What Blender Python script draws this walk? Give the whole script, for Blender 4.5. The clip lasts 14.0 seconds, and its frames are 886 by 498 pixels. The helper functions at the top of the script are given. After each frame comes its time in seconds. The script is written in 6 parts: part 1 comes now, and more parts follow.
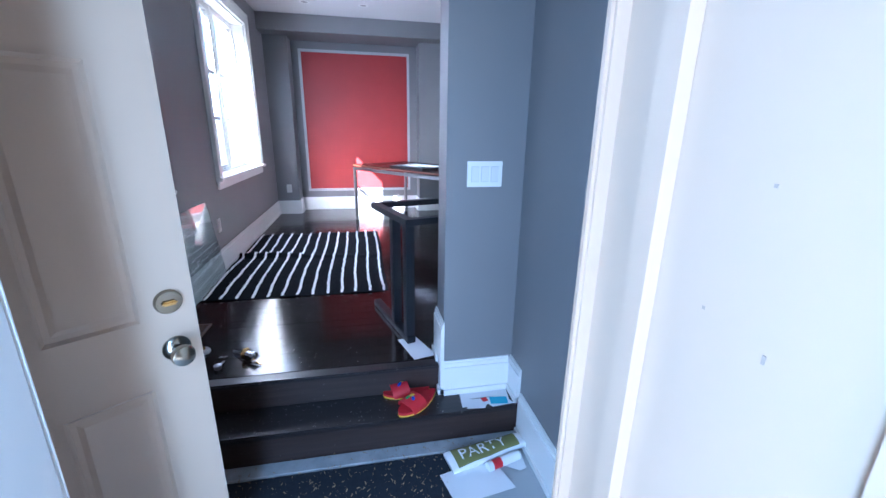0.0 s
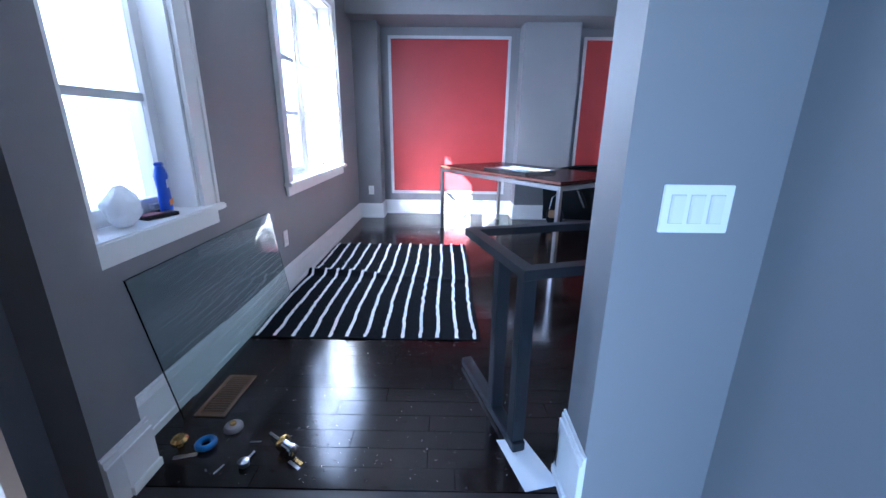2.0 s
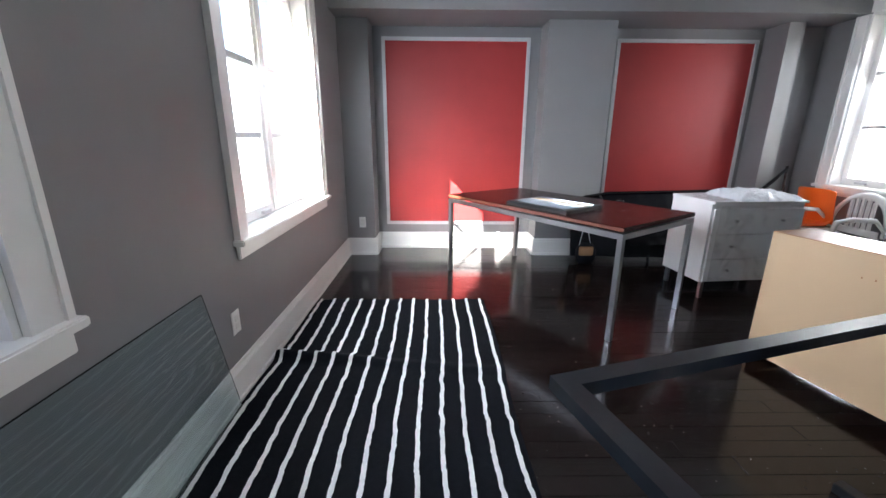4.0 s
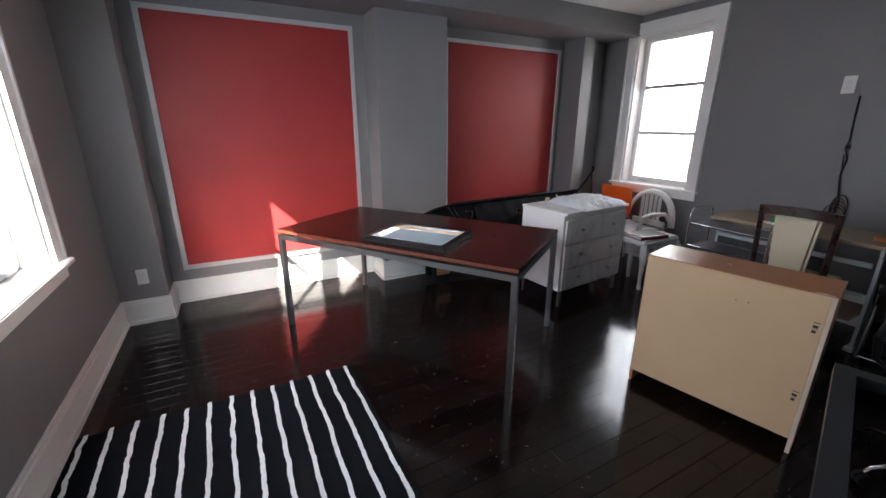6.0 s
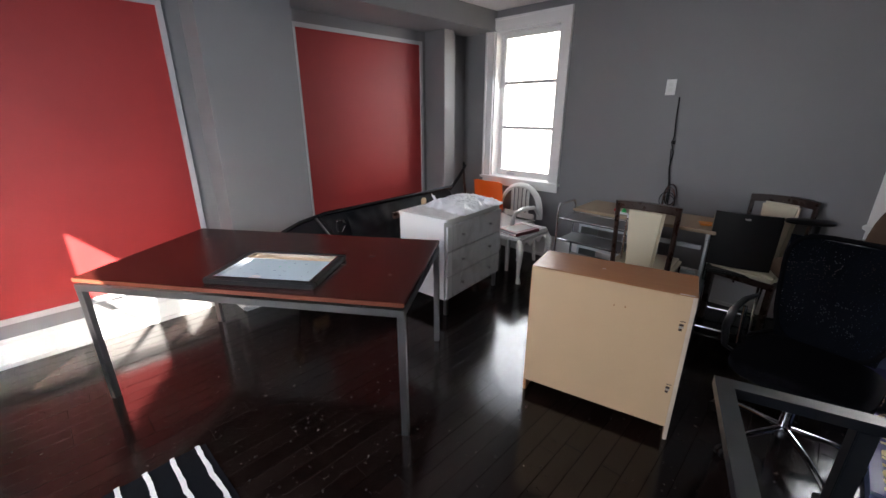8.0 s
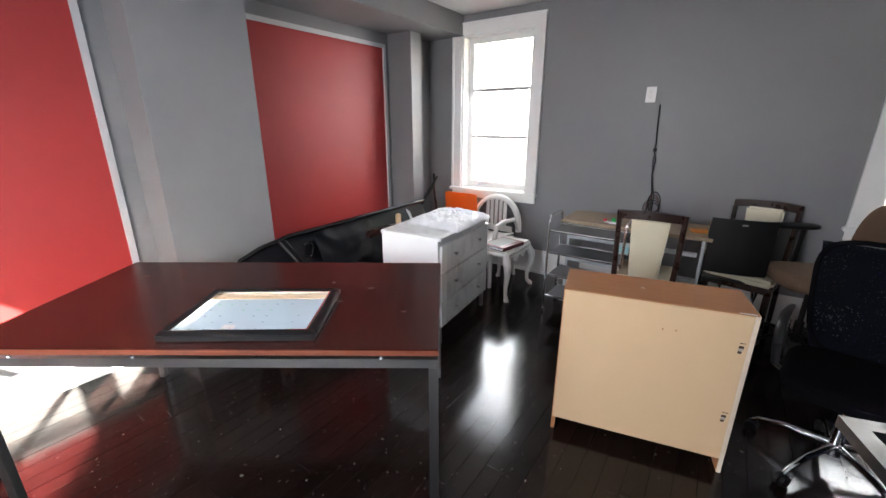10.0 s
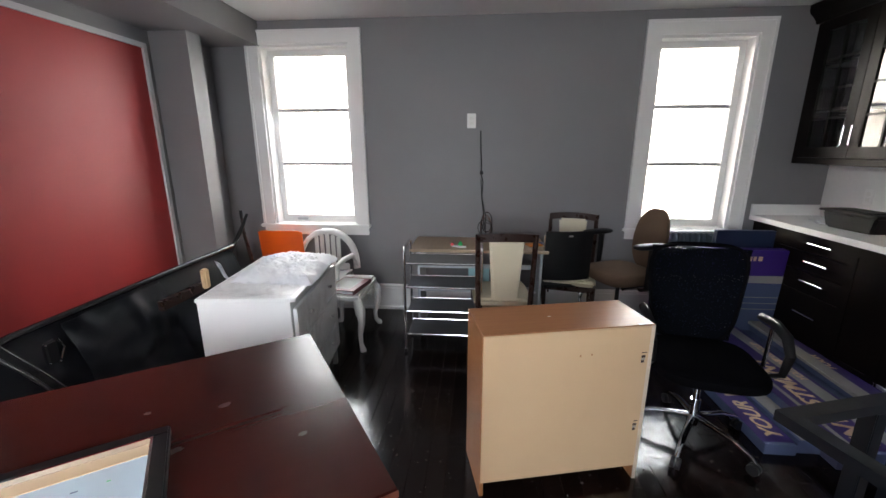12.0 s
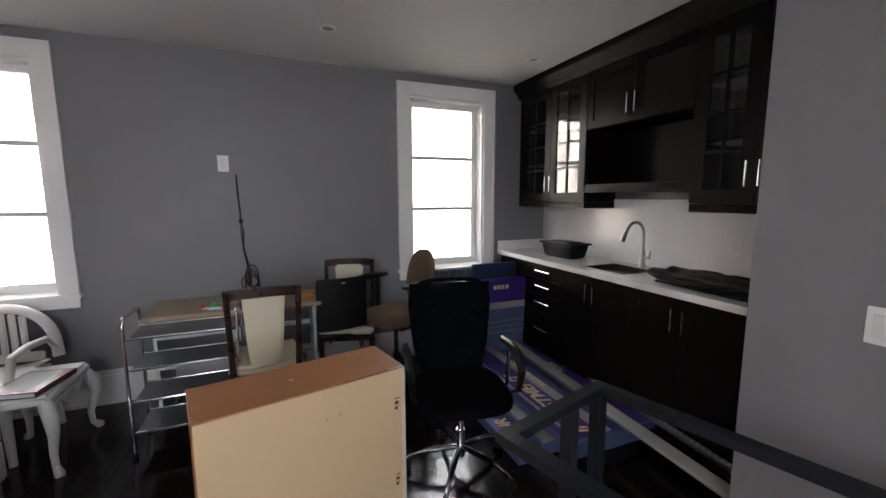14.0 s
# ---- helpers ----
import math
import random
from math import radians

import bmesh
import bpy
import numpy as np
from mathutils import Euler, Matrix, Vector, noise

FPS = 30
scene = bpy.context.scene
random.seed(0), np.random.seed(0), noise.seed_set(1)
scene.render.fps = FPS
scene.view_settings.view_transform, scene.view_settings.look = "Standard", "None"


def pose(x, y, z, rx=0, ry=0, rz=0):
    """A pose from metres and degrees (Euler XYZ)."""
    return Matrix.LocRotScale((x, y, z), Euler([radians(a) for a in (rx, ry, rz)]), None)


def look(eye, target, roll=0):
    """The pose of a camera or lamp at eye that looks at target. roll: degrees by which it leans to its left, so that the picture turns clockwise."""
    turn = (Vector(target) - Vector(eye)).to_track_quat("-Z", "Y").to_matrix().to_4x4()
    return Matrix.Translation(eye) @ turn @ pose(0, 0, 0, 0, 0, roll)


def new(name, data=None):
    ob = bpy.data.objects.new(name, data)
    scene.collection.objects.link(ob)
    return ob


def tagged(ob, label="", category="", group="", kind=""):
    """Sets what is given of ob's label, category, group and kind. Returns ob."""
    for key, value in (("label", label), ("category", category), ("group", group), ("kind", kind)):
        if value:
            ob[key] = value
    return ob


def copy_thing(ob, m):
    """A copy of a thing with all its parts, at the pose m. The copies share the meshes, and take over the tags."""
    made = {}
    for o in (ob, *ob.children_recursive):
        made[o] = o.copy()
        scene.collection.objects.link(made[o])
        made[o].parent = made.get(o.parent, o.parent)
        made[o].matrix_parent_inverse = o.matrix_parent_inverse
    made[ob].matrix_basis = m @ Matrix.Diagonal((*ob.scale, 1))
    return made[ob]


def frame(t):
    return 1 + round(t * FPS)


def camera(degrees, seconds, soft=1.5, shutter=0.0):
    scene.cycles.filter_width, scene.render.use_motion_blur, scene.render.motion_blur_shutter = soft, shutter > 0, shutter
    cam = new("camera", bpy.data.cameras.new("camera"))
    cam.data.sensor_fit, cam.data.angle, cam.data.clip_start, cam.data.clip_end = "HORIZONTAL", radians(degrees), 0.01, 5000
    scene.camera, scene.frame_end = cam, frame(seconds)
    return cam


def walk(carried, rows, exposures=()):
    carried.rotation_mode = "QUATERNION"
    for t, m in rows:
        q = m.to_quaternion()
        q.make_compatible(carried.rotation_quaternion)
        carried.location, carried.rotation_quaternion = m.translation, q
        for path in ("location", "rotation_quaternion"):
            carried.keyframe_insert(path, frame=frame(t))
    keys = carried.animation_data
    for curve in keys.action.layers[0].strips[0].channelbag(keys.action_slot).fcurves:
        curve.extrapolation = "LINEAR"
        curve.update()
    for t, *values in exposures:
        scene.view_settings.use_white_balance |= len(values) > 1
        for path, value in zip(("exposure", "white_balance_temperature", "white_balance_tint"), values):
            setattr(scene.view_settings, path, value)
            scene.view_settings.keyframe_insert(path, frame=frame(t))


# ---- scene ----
cam = camera(96.2, 14.0)
PATH = [
    (0, (0.009, 0.638, 1.167), (0.391, 2.519, 0.605), 0.8),
    (0.5, (0.012, 0.81, 1.175), (0.116, 2.724, 0.604), 0.7),
    (1, (0.007, 0.974, 1.186), (-0.192, 2.879, 0.612), 0.5),
    (1.5, (-0.036, 1.222, 1.174), (-0.254, 3.124, 0.595), 0.3),
    (2, (-0.036, 1.461, 1.168), (-0.051, 3.374, 0.582), 0.6),
    (2.5, (-0.021, 1.784, 1.14), (0.014, 3.697, 0.557), 0.2),
    (2.7, (0.013, 1.863, 1.192), (0.003, 3.774, 0.603), 0.3),
    (4.8, (-0.32, 2.773, 1.266), (-0.173, 4.703, 0.759), 0.5),
    (5, (-0.245, 2.844, 1.266), (-0.005, 4.764, 0.763), 0.6),
    (5.5, (-0.29, 3.054, 1.322), (0.309, 4.878, 0.76), 0.6),
    (6, (-0.334, 3.215, 1.448), (0.554, 4.906, 0.854), 0.2),
    (6.5, (-0.261, 3.257, 1.529), (0.786, 4.842, 0.903), -0.2),
    (7, (-0.19, 3.262, 1.522), (1.001, 4.74, 0.892), -0.2),
    (7.5, (-0.157, 3.306, 1.554), (1.163, 4.658, 0.898), 0.0),
    (8, (-0.127, 3.487, 1.557), (1.228, 4.803, 0.9), 0.0),
    (8.2, (-0.121, 3.584, 1.551), (1.248, 4.891, 0.905), 0.1),
    (10.3, (-0.105, 4.119, 1.513), (1.475, 5.18, 0.898), 0.1),
    (10.5, (-0.053, 4.219, 1.537), (1.535, 5.261, 0.912), 0.2),
    (11, (0.055, 4.411, 1.519), (1.732, 5.308, 0.903), 0.9),
    (11.5, (0.093, 4.596, 1.528), (1.944, 5.07, 0.936), 1.1),
    (12, (0.147, 4.551, 1.511), (2.079, 4.711, 1.021), -0.1),
    (12.5, (0.172, 4.499, 1.548), (2.144, 4.457, 1.218), -0.6),
    (13, (0.203, 4.421, 1.551), (2.17, 4.171, 1.284), -0.6),
    (13.5, (0.213, 4.316, 1.518), (2.144, 3.862, 1.264), -0.7),
    (14, (0.256, 4.225, 1.477), (2.092, 3.473, 1.222), -0.2),
]

# ---- world, sun and daylight in the openings ----
world = bpy.data.worlds.new("world")
scene.world = world
world.use_nodes = True
wn = world.node_tree
sky = wn.nodes.new("ShaderNodeTexSky")
sky.sky_type = 'NISHITA'
sky.sun_disc = False
sky.sun_elevation = radians(35.6)
sky.sun_rotation = radians(222.5)
bg = wn.nodes["Background"]
wn.links.new(sky.outputs[0], bg.inputs[0])
bg.inputs[1].default_value = 0.05

sun = new("sun", bpy.data.lights.new("sun", 'SUN'))
sun.data.energy, sun.data.angle, sun.data.color = 5.0, radians(0.5), (1, 0.93, 0.82)
sun.matrix_world = look((-6, -1, 8), (-6 + 0.915, -1 + 1.0, 8 - 0.972))


def daylight(name, eye, target, w, h, watts, color):
    """Sky light in an opening."""
    lamp = new(name, bpy.data.lights.new(name, 'AREA'))
    lamp.data.shape, lamp.data.size, lamp.data.size_y = 'RECTANGLE', w, h
    lamp.data.energy, lamp.data.color = watts, color
    lamp.matrix_world = look(eye, target)
    return lamp


SKYCOL = (0.88, 0.93, 1.0)
daylight("daylight_window", (-1.42, 5.09, 1.5), (0, 5.09, 0.55), 1.36, 1.4, 5.0, SKYCOL)
daylight("daylight_window", (-1.42, 3.0, 1.5), (0, 3.0, 0.55), 0.56, 1.36, 0.4, SKYCOL)
daylight("daylight_window", (3.95, 6.035, 1.6), (2.5, 6.035, 0.5), 0.74, 1.48, 1.0, SKYCOL)
daylight("daylight_window", (3.95, 2.757, 1.6), (2.5, 2.757, 0.5), 0.70, 1.48, 0.18, SKYCOL)
daylight("daylight_door", (-0.37, 0.25, 0.8), (0.745, 1.95, 0.5), 0.22, 1.9, 3.0, (0.48, 0.74, 1.0))

walk_light = [
    (0.0, 3.90, 4970, 15), (0.6, 4.00, 4920, 16), (1.1, 4.27, 4970, 17), (2.0, 4.10, 4770, 14), (2.7, 4.05, 5120, 14), (4.8, 3.60, 6300, 10),
    (6.0, 3.10, 6300, 14), (8.2, 3.45, 6400, 14), (10.5, 4.17, 6500, 12), (11.5, 3.97, 6500, 12), (12.5, 3.62, 6500, 12), (14.0, 3.47, 6500, 14),
]
walk(cam, [(t, look(eye, target, roll)) for t, eye, target, roll in PATH], walk_light)


# ---- materials ----
def material(name, color, rough=0.6, metal=0.0, vary=0.06, scale=6.0, bump=0.0, bscale=80.0, coat=0.0, rvary=0.04, per_object=0.0, spec=0.5):
    """A paint, plastic, metal or wood, uneven in colour and gloss at two scales."""
    m = bpy.data.materials.new(name)
    m.use_nodes = True
    nt = m.node_tree
    b = nt.nodes["Principled BSDF"]
    co = nt.nodes.new("ShaderNodeTexCoord")
    n1 = nt.nodes.new("ShaderNodeTexNoise")
    n1.inputs["Scale"].default_value, n1.inputs["Detail"].default_value = scale, 6
    nt.links.new(co.outputs["Object"], n1.inputs["Vector"])
    ramp = nt.nodes.new("ShaderNodeMix")
    ramp.data_type = 'RGBA'
    ramp.inputs["A"].default_value = (*[max(0, c * (1 - vary)) for c in color], 1)
    ramp.inputs["B"].default_value = (*[min(1, c * (1 + vary)) for c in color], 1)
    nt.links.new(n1.outputs["Fac"], ramp.inputs["Factor"])
    out = ramp.outputs["Result"]
    if per_object:
        info = nt.nodes.new("ShaderNodeObjectInfo")
        mr = nt.nodes.new("ShaderNodeMapRange")
        mr.inputs["To Min"].default_value, mr.inputs["To Max"].default_value = 1 - per_object, 1 + per_object
        nt.links.new(info.outputs["Random"], mr.inputs["Value"])
        hsv = nt.nodes.new("ShaderNodeHueSaturation")
        nt.links.new(mr.outputs["Result"], hsv.inputs["Value"])
        nt.links.new(out, hsv.inputs["Color"])
        out = hsv.outputs["Color"]
    nt.links.new(out, b.inputs["Base Color"])
    n2 = nt.nodes.new("ShaderNodeTexNoise")
    n2.inputs["Scale"].default_value, n2.inputs["Detail"].default_value = scale * 2.7, 4
    nt.links.new(co.outputs["Object"], n2.inputs["Vector"])
    r = nt.nodes.new("ShaderNodeMapRange")
    r.inputs["To Min"].default_value, r.inputs["To Max"].default_value = max(0.02, rough - rvary), min(1, rough + rvary)
    nt.links.new(n2.outputs["Fac"], r.inputs["Value"])
    nt.links.new(r.outputs["Result"], b.inputs["Roughness"])
    b.inputs["Metallic"].default_value = metal
    b.inputs["Coat Weight"].default_value = coat
    b.inputs["Specular IOR Level"].default_value = spec
    if bump:
        n3 = nt.nodes.new("ShaderNodeTexNoise")
        n3.inputs["Scale"].default_value = bscale
        nt.links.new(co.outputs["Object"], n3.inputs["Vector"])
        bp = nt.nodes.new("ShaderNodeBump")
        bp.inputs["Strength"].default_value, bp.inputs["Distance"].default_value = bump, 0.002
        nt.links.new(n3.outputs["Fac"], bp.inputs["Height"])
        nt.links.new(bp.outputs["Normal"], b.inputs["Normal"])
    return m


def wood(name, dark, light, rough, scale=(1, 14, 14), coat=0.0, per_object=0.0, bump=0.15, specks=0.0, speck_scale=38, spec=0.5):
    """Wood with grain along the object's x."""
    m = material(name, dark, rough, coat=coat)
    nt = m.node_tree
    b = nt.nodes["Principled BSDF"]
    b.inputs["Specular IOR Level"].default_value = spec
    co = nt.nodes.new("ShaderNodeTexCoord")
    mp = nt.nodes.new("ShaderNodeMapping")
    mp.inputs["Scale"].default_value = scale
    nt.links.new(co.outputs["Object"], mp.inputs["Vector"])
    info = nt.nodes.new("ShaderNodeObjectInfo")
    n = nt.nodes.new("ShaderNodeTexNoise")
    n.inputs["Scale"].default_value, n.inputs["Detail"].default_value = 4, 8
    w = nt.nodes.new("ShaderNodeMath")
    w.operation = 'MULTIPLY'
    w.inputs[1].default_value = 17
    nt.links.new(info.outputs["Random"], w.inputs[0])
    shift = nt.nodes.new("ShaderNodeVectorMath")
    nt.links.new(mp.outputs[0], shift.inputs[0])
    nt.links.new(w.outputs[0], shift.inputs[1])
    nt.links.new(shift.outputs[0], n.inputs["Vector"])
    mix = nt.nodes.new("ShaderNodeMix")
    mix.data_type = 'RGBA'
    mix.inputs["A"].default_value, mix.inputs["B"].default_value = (*dark, 1), (*light, 1)
    nt.links.new(n.outputs["Fac"], mix.inputs["Factor"])
    out = mix.outputs["Result"]
    if per_object:
        mr = nt.nodes.new("ShaderNodeMapRange")
        mr.inputs["To Min"].default_value, mr.inputs["To Max"].default_value = 1 - per_object, 1 + per_object
        nt.links.new(info.outputs["Random"], mr.inputs["Value"])
        hsv = nt.nodes.new("ShaderNodeHueSaturation")
        nt.links.new(mr.outputs["Result"], hsv.inputs["Value"])
        nt.links.new(out, hsv.inputs["Color"])
        out = hsv.outputs["Color"]
    if specks:
        sp = nt.nodes.new("ShaderNodeTexNoise")
        sp.inputs["Scale"].default_value, sp.inputs["Detail"].default_value = speck_scale, 5
        geo = nt.nodes.new("ShaderNodeNewGeometry")
        nt.links.new(geo.outputs["Position"], sp.inputs["Vector"])
        cr = nt.nodes.new("ShaderNodeMapRange")
        cr.inputs["From Min"].default_value, cr.inputs["From Max"].default_value = 0.66, 0.74
        cr.inputs["To Max"].default_value = specks
        nt.links.new(sp.outputs["Fac"], cr.inputs["Value"])
        dm = nt.nodes.new("ShaderNodeMix")
        dm.data_type = 'RGBA'
        dm.inputs["B"].default_value = (0.22, 0.2, 0.18, 1)
        nt.links.new(cr.outputs["Result"], dm.inputs["Factor"])
        nt.links.new(out, dm.inputs["A"])
        out = dm.outputs["Result"]
    nt.links.new(out, b.inputs["Base Color"])
    bp = nt.nodes.new("ShaderNodeBump")
    bp.inputs["Strength"].default_value, bp.inputs["Distance"].default_value = bump, 0.001
    nt.links.new(n.outputs["Fac"], bp.inputs["Height"])
    nt.links.new(bp.outputs["Normal"], b.inputs["Normal"])
    return m


def glass(name, color=(1, 1, 1), rough=0.0):
    m = bpy.data.materials.new(name)
    m.use_nodes = True
    b = m.node_tree.nodes["Principled BSDF"]
    b.inputs["Base Color"].default_value = (*color, 1)
    b.inputs["Roughness"].default_value = rough
    b.inputs["Transmission Weight"].default_value = 1
    b.inputs["IOR"].default_value = 1.45
    return m


WALL = material("grey_wall_paint", (0.205, 0.2, 0.205), 0.5, vary=0.04, scale=1.5, bump=0.12, bscale=220)
RED = material("red_wall_paint", (0.34, 0.026, 0.025), 0.5, vary=0.16, scale=2.5, bump=0.12, bscale=200)
WHITE = material("white_trim_paint", (0.78, 0.77, 0.75), 0.35, vary=0.03, scale=5, bump=0.03)
FRAMEGREY = material("pale_grey_moulding", (0.5, 0.5, 0.51), 0.4, vary=0.03)
CEIL = material("ceiling_paint", (0.72, 0.71, 0.7), 0.8, vary=0.03, scale=2, bump=0.1, bscale=150)
CREAM = material("cream_door_paint", (0.54, 0.4, 0.29), 0.33, vary=0.03, scale=3, bump=0.04)
STEPWOOD = wood("dusty_step_wood", (0.012, 0.009, 0.009), (0.034, 0.026, 0.026), 0.34, scale=(1.2, 14, 14), specks=0.4, speck_scale=26)
RISERWOOD = wood("worn_riser_wood", (0.014, 0.009, 0.0085), (0.06, 0.038, 0.031), 0.38, scale=(1.0, 9, 16), specks=0.35, speck_scale=50)
WORNSTRIP = material("worn_threshold_paint", (0.4, 0.41, 0.42), 0.7, vary=0.45, scale=14, bump=0.6, bscale=60)
SMUDGE = material("dusty_smudge", (0.05, 0.02, 0.018), 0.6, vary=0.3, scale=60)
NICKEL = material("aged_satin_nickel", (0.3, 0.27, 0.22), 0.2, 1.0, vary=0.1, scale=30)
# cream tint carries the warm outdoor light that falls on this jamb
JAMBPAINT = material("warm_lit_jamb_paint", (0.5, 0.37, 0.27), 0.4, vary=0.05, scale=6, bump=0.05)
BOARD = wood("dark_floorboard", (0.004, 0.0025, 0.0022), (0.014, 0.008, 0.0065), 0.15, scale=(1.2, 18, 18), per_object=0.4, specks=0.4, spec=0.4)
SUBFLOOR = material("dark_joint", (0.004, 0.003, 0.003), 0.6)
TILE = material("grey_entry_tile", (0.42, 0.44, 0.45), 0.4, vary=0.1, scale=7)
MAHOG = wood("mahogany_veneer", (0.031, 0.0055, 0.0042), (0.042, 0.0076, 0.0054), 0.25, scale=(0.6, 7, 7), spec=0.24, bump=0.02)
EDGEWOOD = wood("worn_edge_wood", (0.09, 0.022, 0.012), (0.17, 0.05, 0.025), 0.4)
STEEL = material("brushed_steel", (0.4, 0.4, 0.41), 0.3, 1.0, vary=0.08, scale=12)
DARKSINK = material("dark_composite_sink", (0.012, 0.011, 0.011), 0.45, vary=0.2)
CHROME = material("chrome", (0.75, 0.75, 0.76), 0.12, 1.0, vary=0.03, rvary=0.05)
BRASS = material("brass", (0.7, 0.45, 0.15), 0.22, 1.0)
BLACK = material("black_plastic", (0.007, 0.007, 0.0075), 0.38, spec=0.35, vary=0.2, scale=20)
MATTBLACK = material("matt_black_plastic", (0.005, 0.005, 0.005), 0.5, spec=0.25, vary=0.2, scale=20)
FABRIC = material("black_fabric", (0.003, 0.003, 0.004), 0.85, spec=0.05, vary=0.3, scale=30, bump=0.5, bscale=300)
DESKMETAL = material("dark_grey_powder_coat", (0.005, 0.007, 0.0105), 0.42, vary=0.1, scale=15, bump=0.1)
GLASS = glass("window_glass")
GREENGLASS = glass("greenish_glass", (0.84, 0.93, 0.93))
PAPER = material("paper", (0.75, 0.76, 0.78), 0.7, vary=0.05)
CABINET = material("black_brown_cabinet", (0.0065, 0.0042, 0.0032), 0.38, spec=0.13, vary=0.12, scale=10, rvary=0.01)
CABGOLD = material("worn_cabinet_frame", (0.03, 0.02, 0.015), 0.3, vary=0.15, scale=10)
STONE = material("white_quartz", (0.78, 0.77, 0.75), 0.2, vary=0.04, scale=30)
BEIGE = material("beige_hardboard", (0.6, 0.42, 0.25), 0.55, vary=0.05, scale=3, bump=0.03)
PALEEDGE = material("pale_worn_edging", (0.6, 0.5, 0.4), 0.5, vary=0.2, scale=20)
CHERRY = wood("cherry_laminate", (0.3, 0.12, 0.045), (0.42, 0.19, 0.08), 0.35)
WHITELAC = material("white_lacquer", (0.78, 0.79, 0.79), 0.3, vary=0.02)
FILM = material("clear_wrapping", (0.8, 0.82, 0.85), 0.42, vary=0.08, bump=1.0, bscale=60, rvary=0.12)
ORANGE = material("orange_plastic", (0.8, 0.12, 0.01), 0.3)
WPLASTIC = material("white_plastic", (0.72, 0.71, 0.68), 0.4)
CREAMLEATHER = material("cream_leatherette", (0.66, 0.6, 0.44), 0.45, vary=0.05, scale=8)
DARKWOOD = wood("dark_chair_wood", (0.024, 0.0105, 0.0078), (0.033, 0.015, 0.0105), 0.28, scale=(1, 6, 6), bump=0.02)
TAN = material("tan_suede", (0.14, 0.088, 0.055), 0.8, vary=0.15, scale=9, bump=0.3)
GREYSHELF = material("grey_shelf", (0.12, 0.125, 0.13), 0.4, vary=0.1)
PURPLE = material("purple_carton", (0.038, 0.016, 0.15), 0.4, vary=0.1)
TEALCARD = material("blue_grey_carton", (0.075, 0.10, 0.19), 0.5, vary=0.1)
GREYCARD = material("grey_carton", (0.3, 0.29, 0.27), 0.5, vary=0.1)
REDRUBBER = material("red_rubber", (0.55, 0.02, 0.03), 0.5, vary=0.08)
YELLOW = material("yellow_rubber", (0.75, 0.5, 0.05), 0.5)
BLUE = material("blue_plastic", (0.01, 0.07, 0.5), 0.3)
LABELORANGE = material("orange_print", (0.8, 0.3, 0.05), 0.5)
LILAC = material("pale_print", (0.75, 0.6, 0.5), 0.5)
GREEN = material("green_plastic", (0.02, 0.4, 0.1), 0.4)
OLIVE = material("olive_print", (0.16, 0.165, 0.05), 0.6)
MATFIBRE = material("dark_blue_mat", (0.012, 0.016, 0.024), 0.95, vary=0.5, scale=60, bump=1.0, bscale=120)
RUGBLACK = material("black_rug_pile", (0.006, 0.007, 0.009), 0.95, vary=0.4, scale=40, bump=1.0, bscale=260, spec=0.08)
RUGWHITE = material("white_rug_pile", (0.8, 0.79, 0.77), 0.95, vary=0.1, scale=40, bump=1.0, bscale=260)
VENTWOOD = wood("brown_vent", (0.1, 0.05, 0.02), (0.18, 0.09, 0.04), 0.4)
GROUND = material("winter_ground", (0.15, 0.15, 0.13), 0.9, vary=0.3, scale=0.4)
NAVY = material("navy_carton", (0.015, 0.025, 0.06), 0.4)
LITTER = material("dry_leaf", (0.35, 0.25, 0.14), 0.8, vary=0.5, scale=40)
CRUMB = material("pale_crumb", (0.32, 0.3, 0.28), 0.8, vary=0.4, scale=40)
# beige of the unseen outdoor screens, picked to bounce warm light
OUTWALL = material("screen_wall_beige", (0.34, 0.27, 0.2), 0.8, vary=0.1)


# ---- mesh helpers ----
def box(bm, x0, y0, z0, x1, y1, z1):
    vs = [bm.verts.new((x, y, z)) for z in (z0, z1) for y in (y0, y1) for x in (x0, x1)]
    for f in ((0, 2, 3, 1), (4, 5, 7, 6), (0, 1, 5, 4), (2, 6, 7, 3), (0, 4, 6, 2), (1, 3, 7, 5)):
        bm.faces.new([vs[i] for i in f])
    return vs


def soften(bm, width, segments=2):
    bmesh.ops.bevel(bm, geom=list(bm.edges), offset=width, segments=segments, affect='EDGES', clamp_overlap=True)
    return bm


def rbox(x0, y0, z0, x1, y1, z1, r=0.004, seg=2):
    bm = bmesh.new()
    box(bm, x0, y0, z0, x1, y1, z1)
    return soften(bm, r, seg)


def add_to(bm, other):
    me = bpy.data.meshes.new("tmp")
    other.to_mesh(me)
    bm.from_mesh(me)
    other.free()
    bpy.data.meshes.remove(me)
    return bm


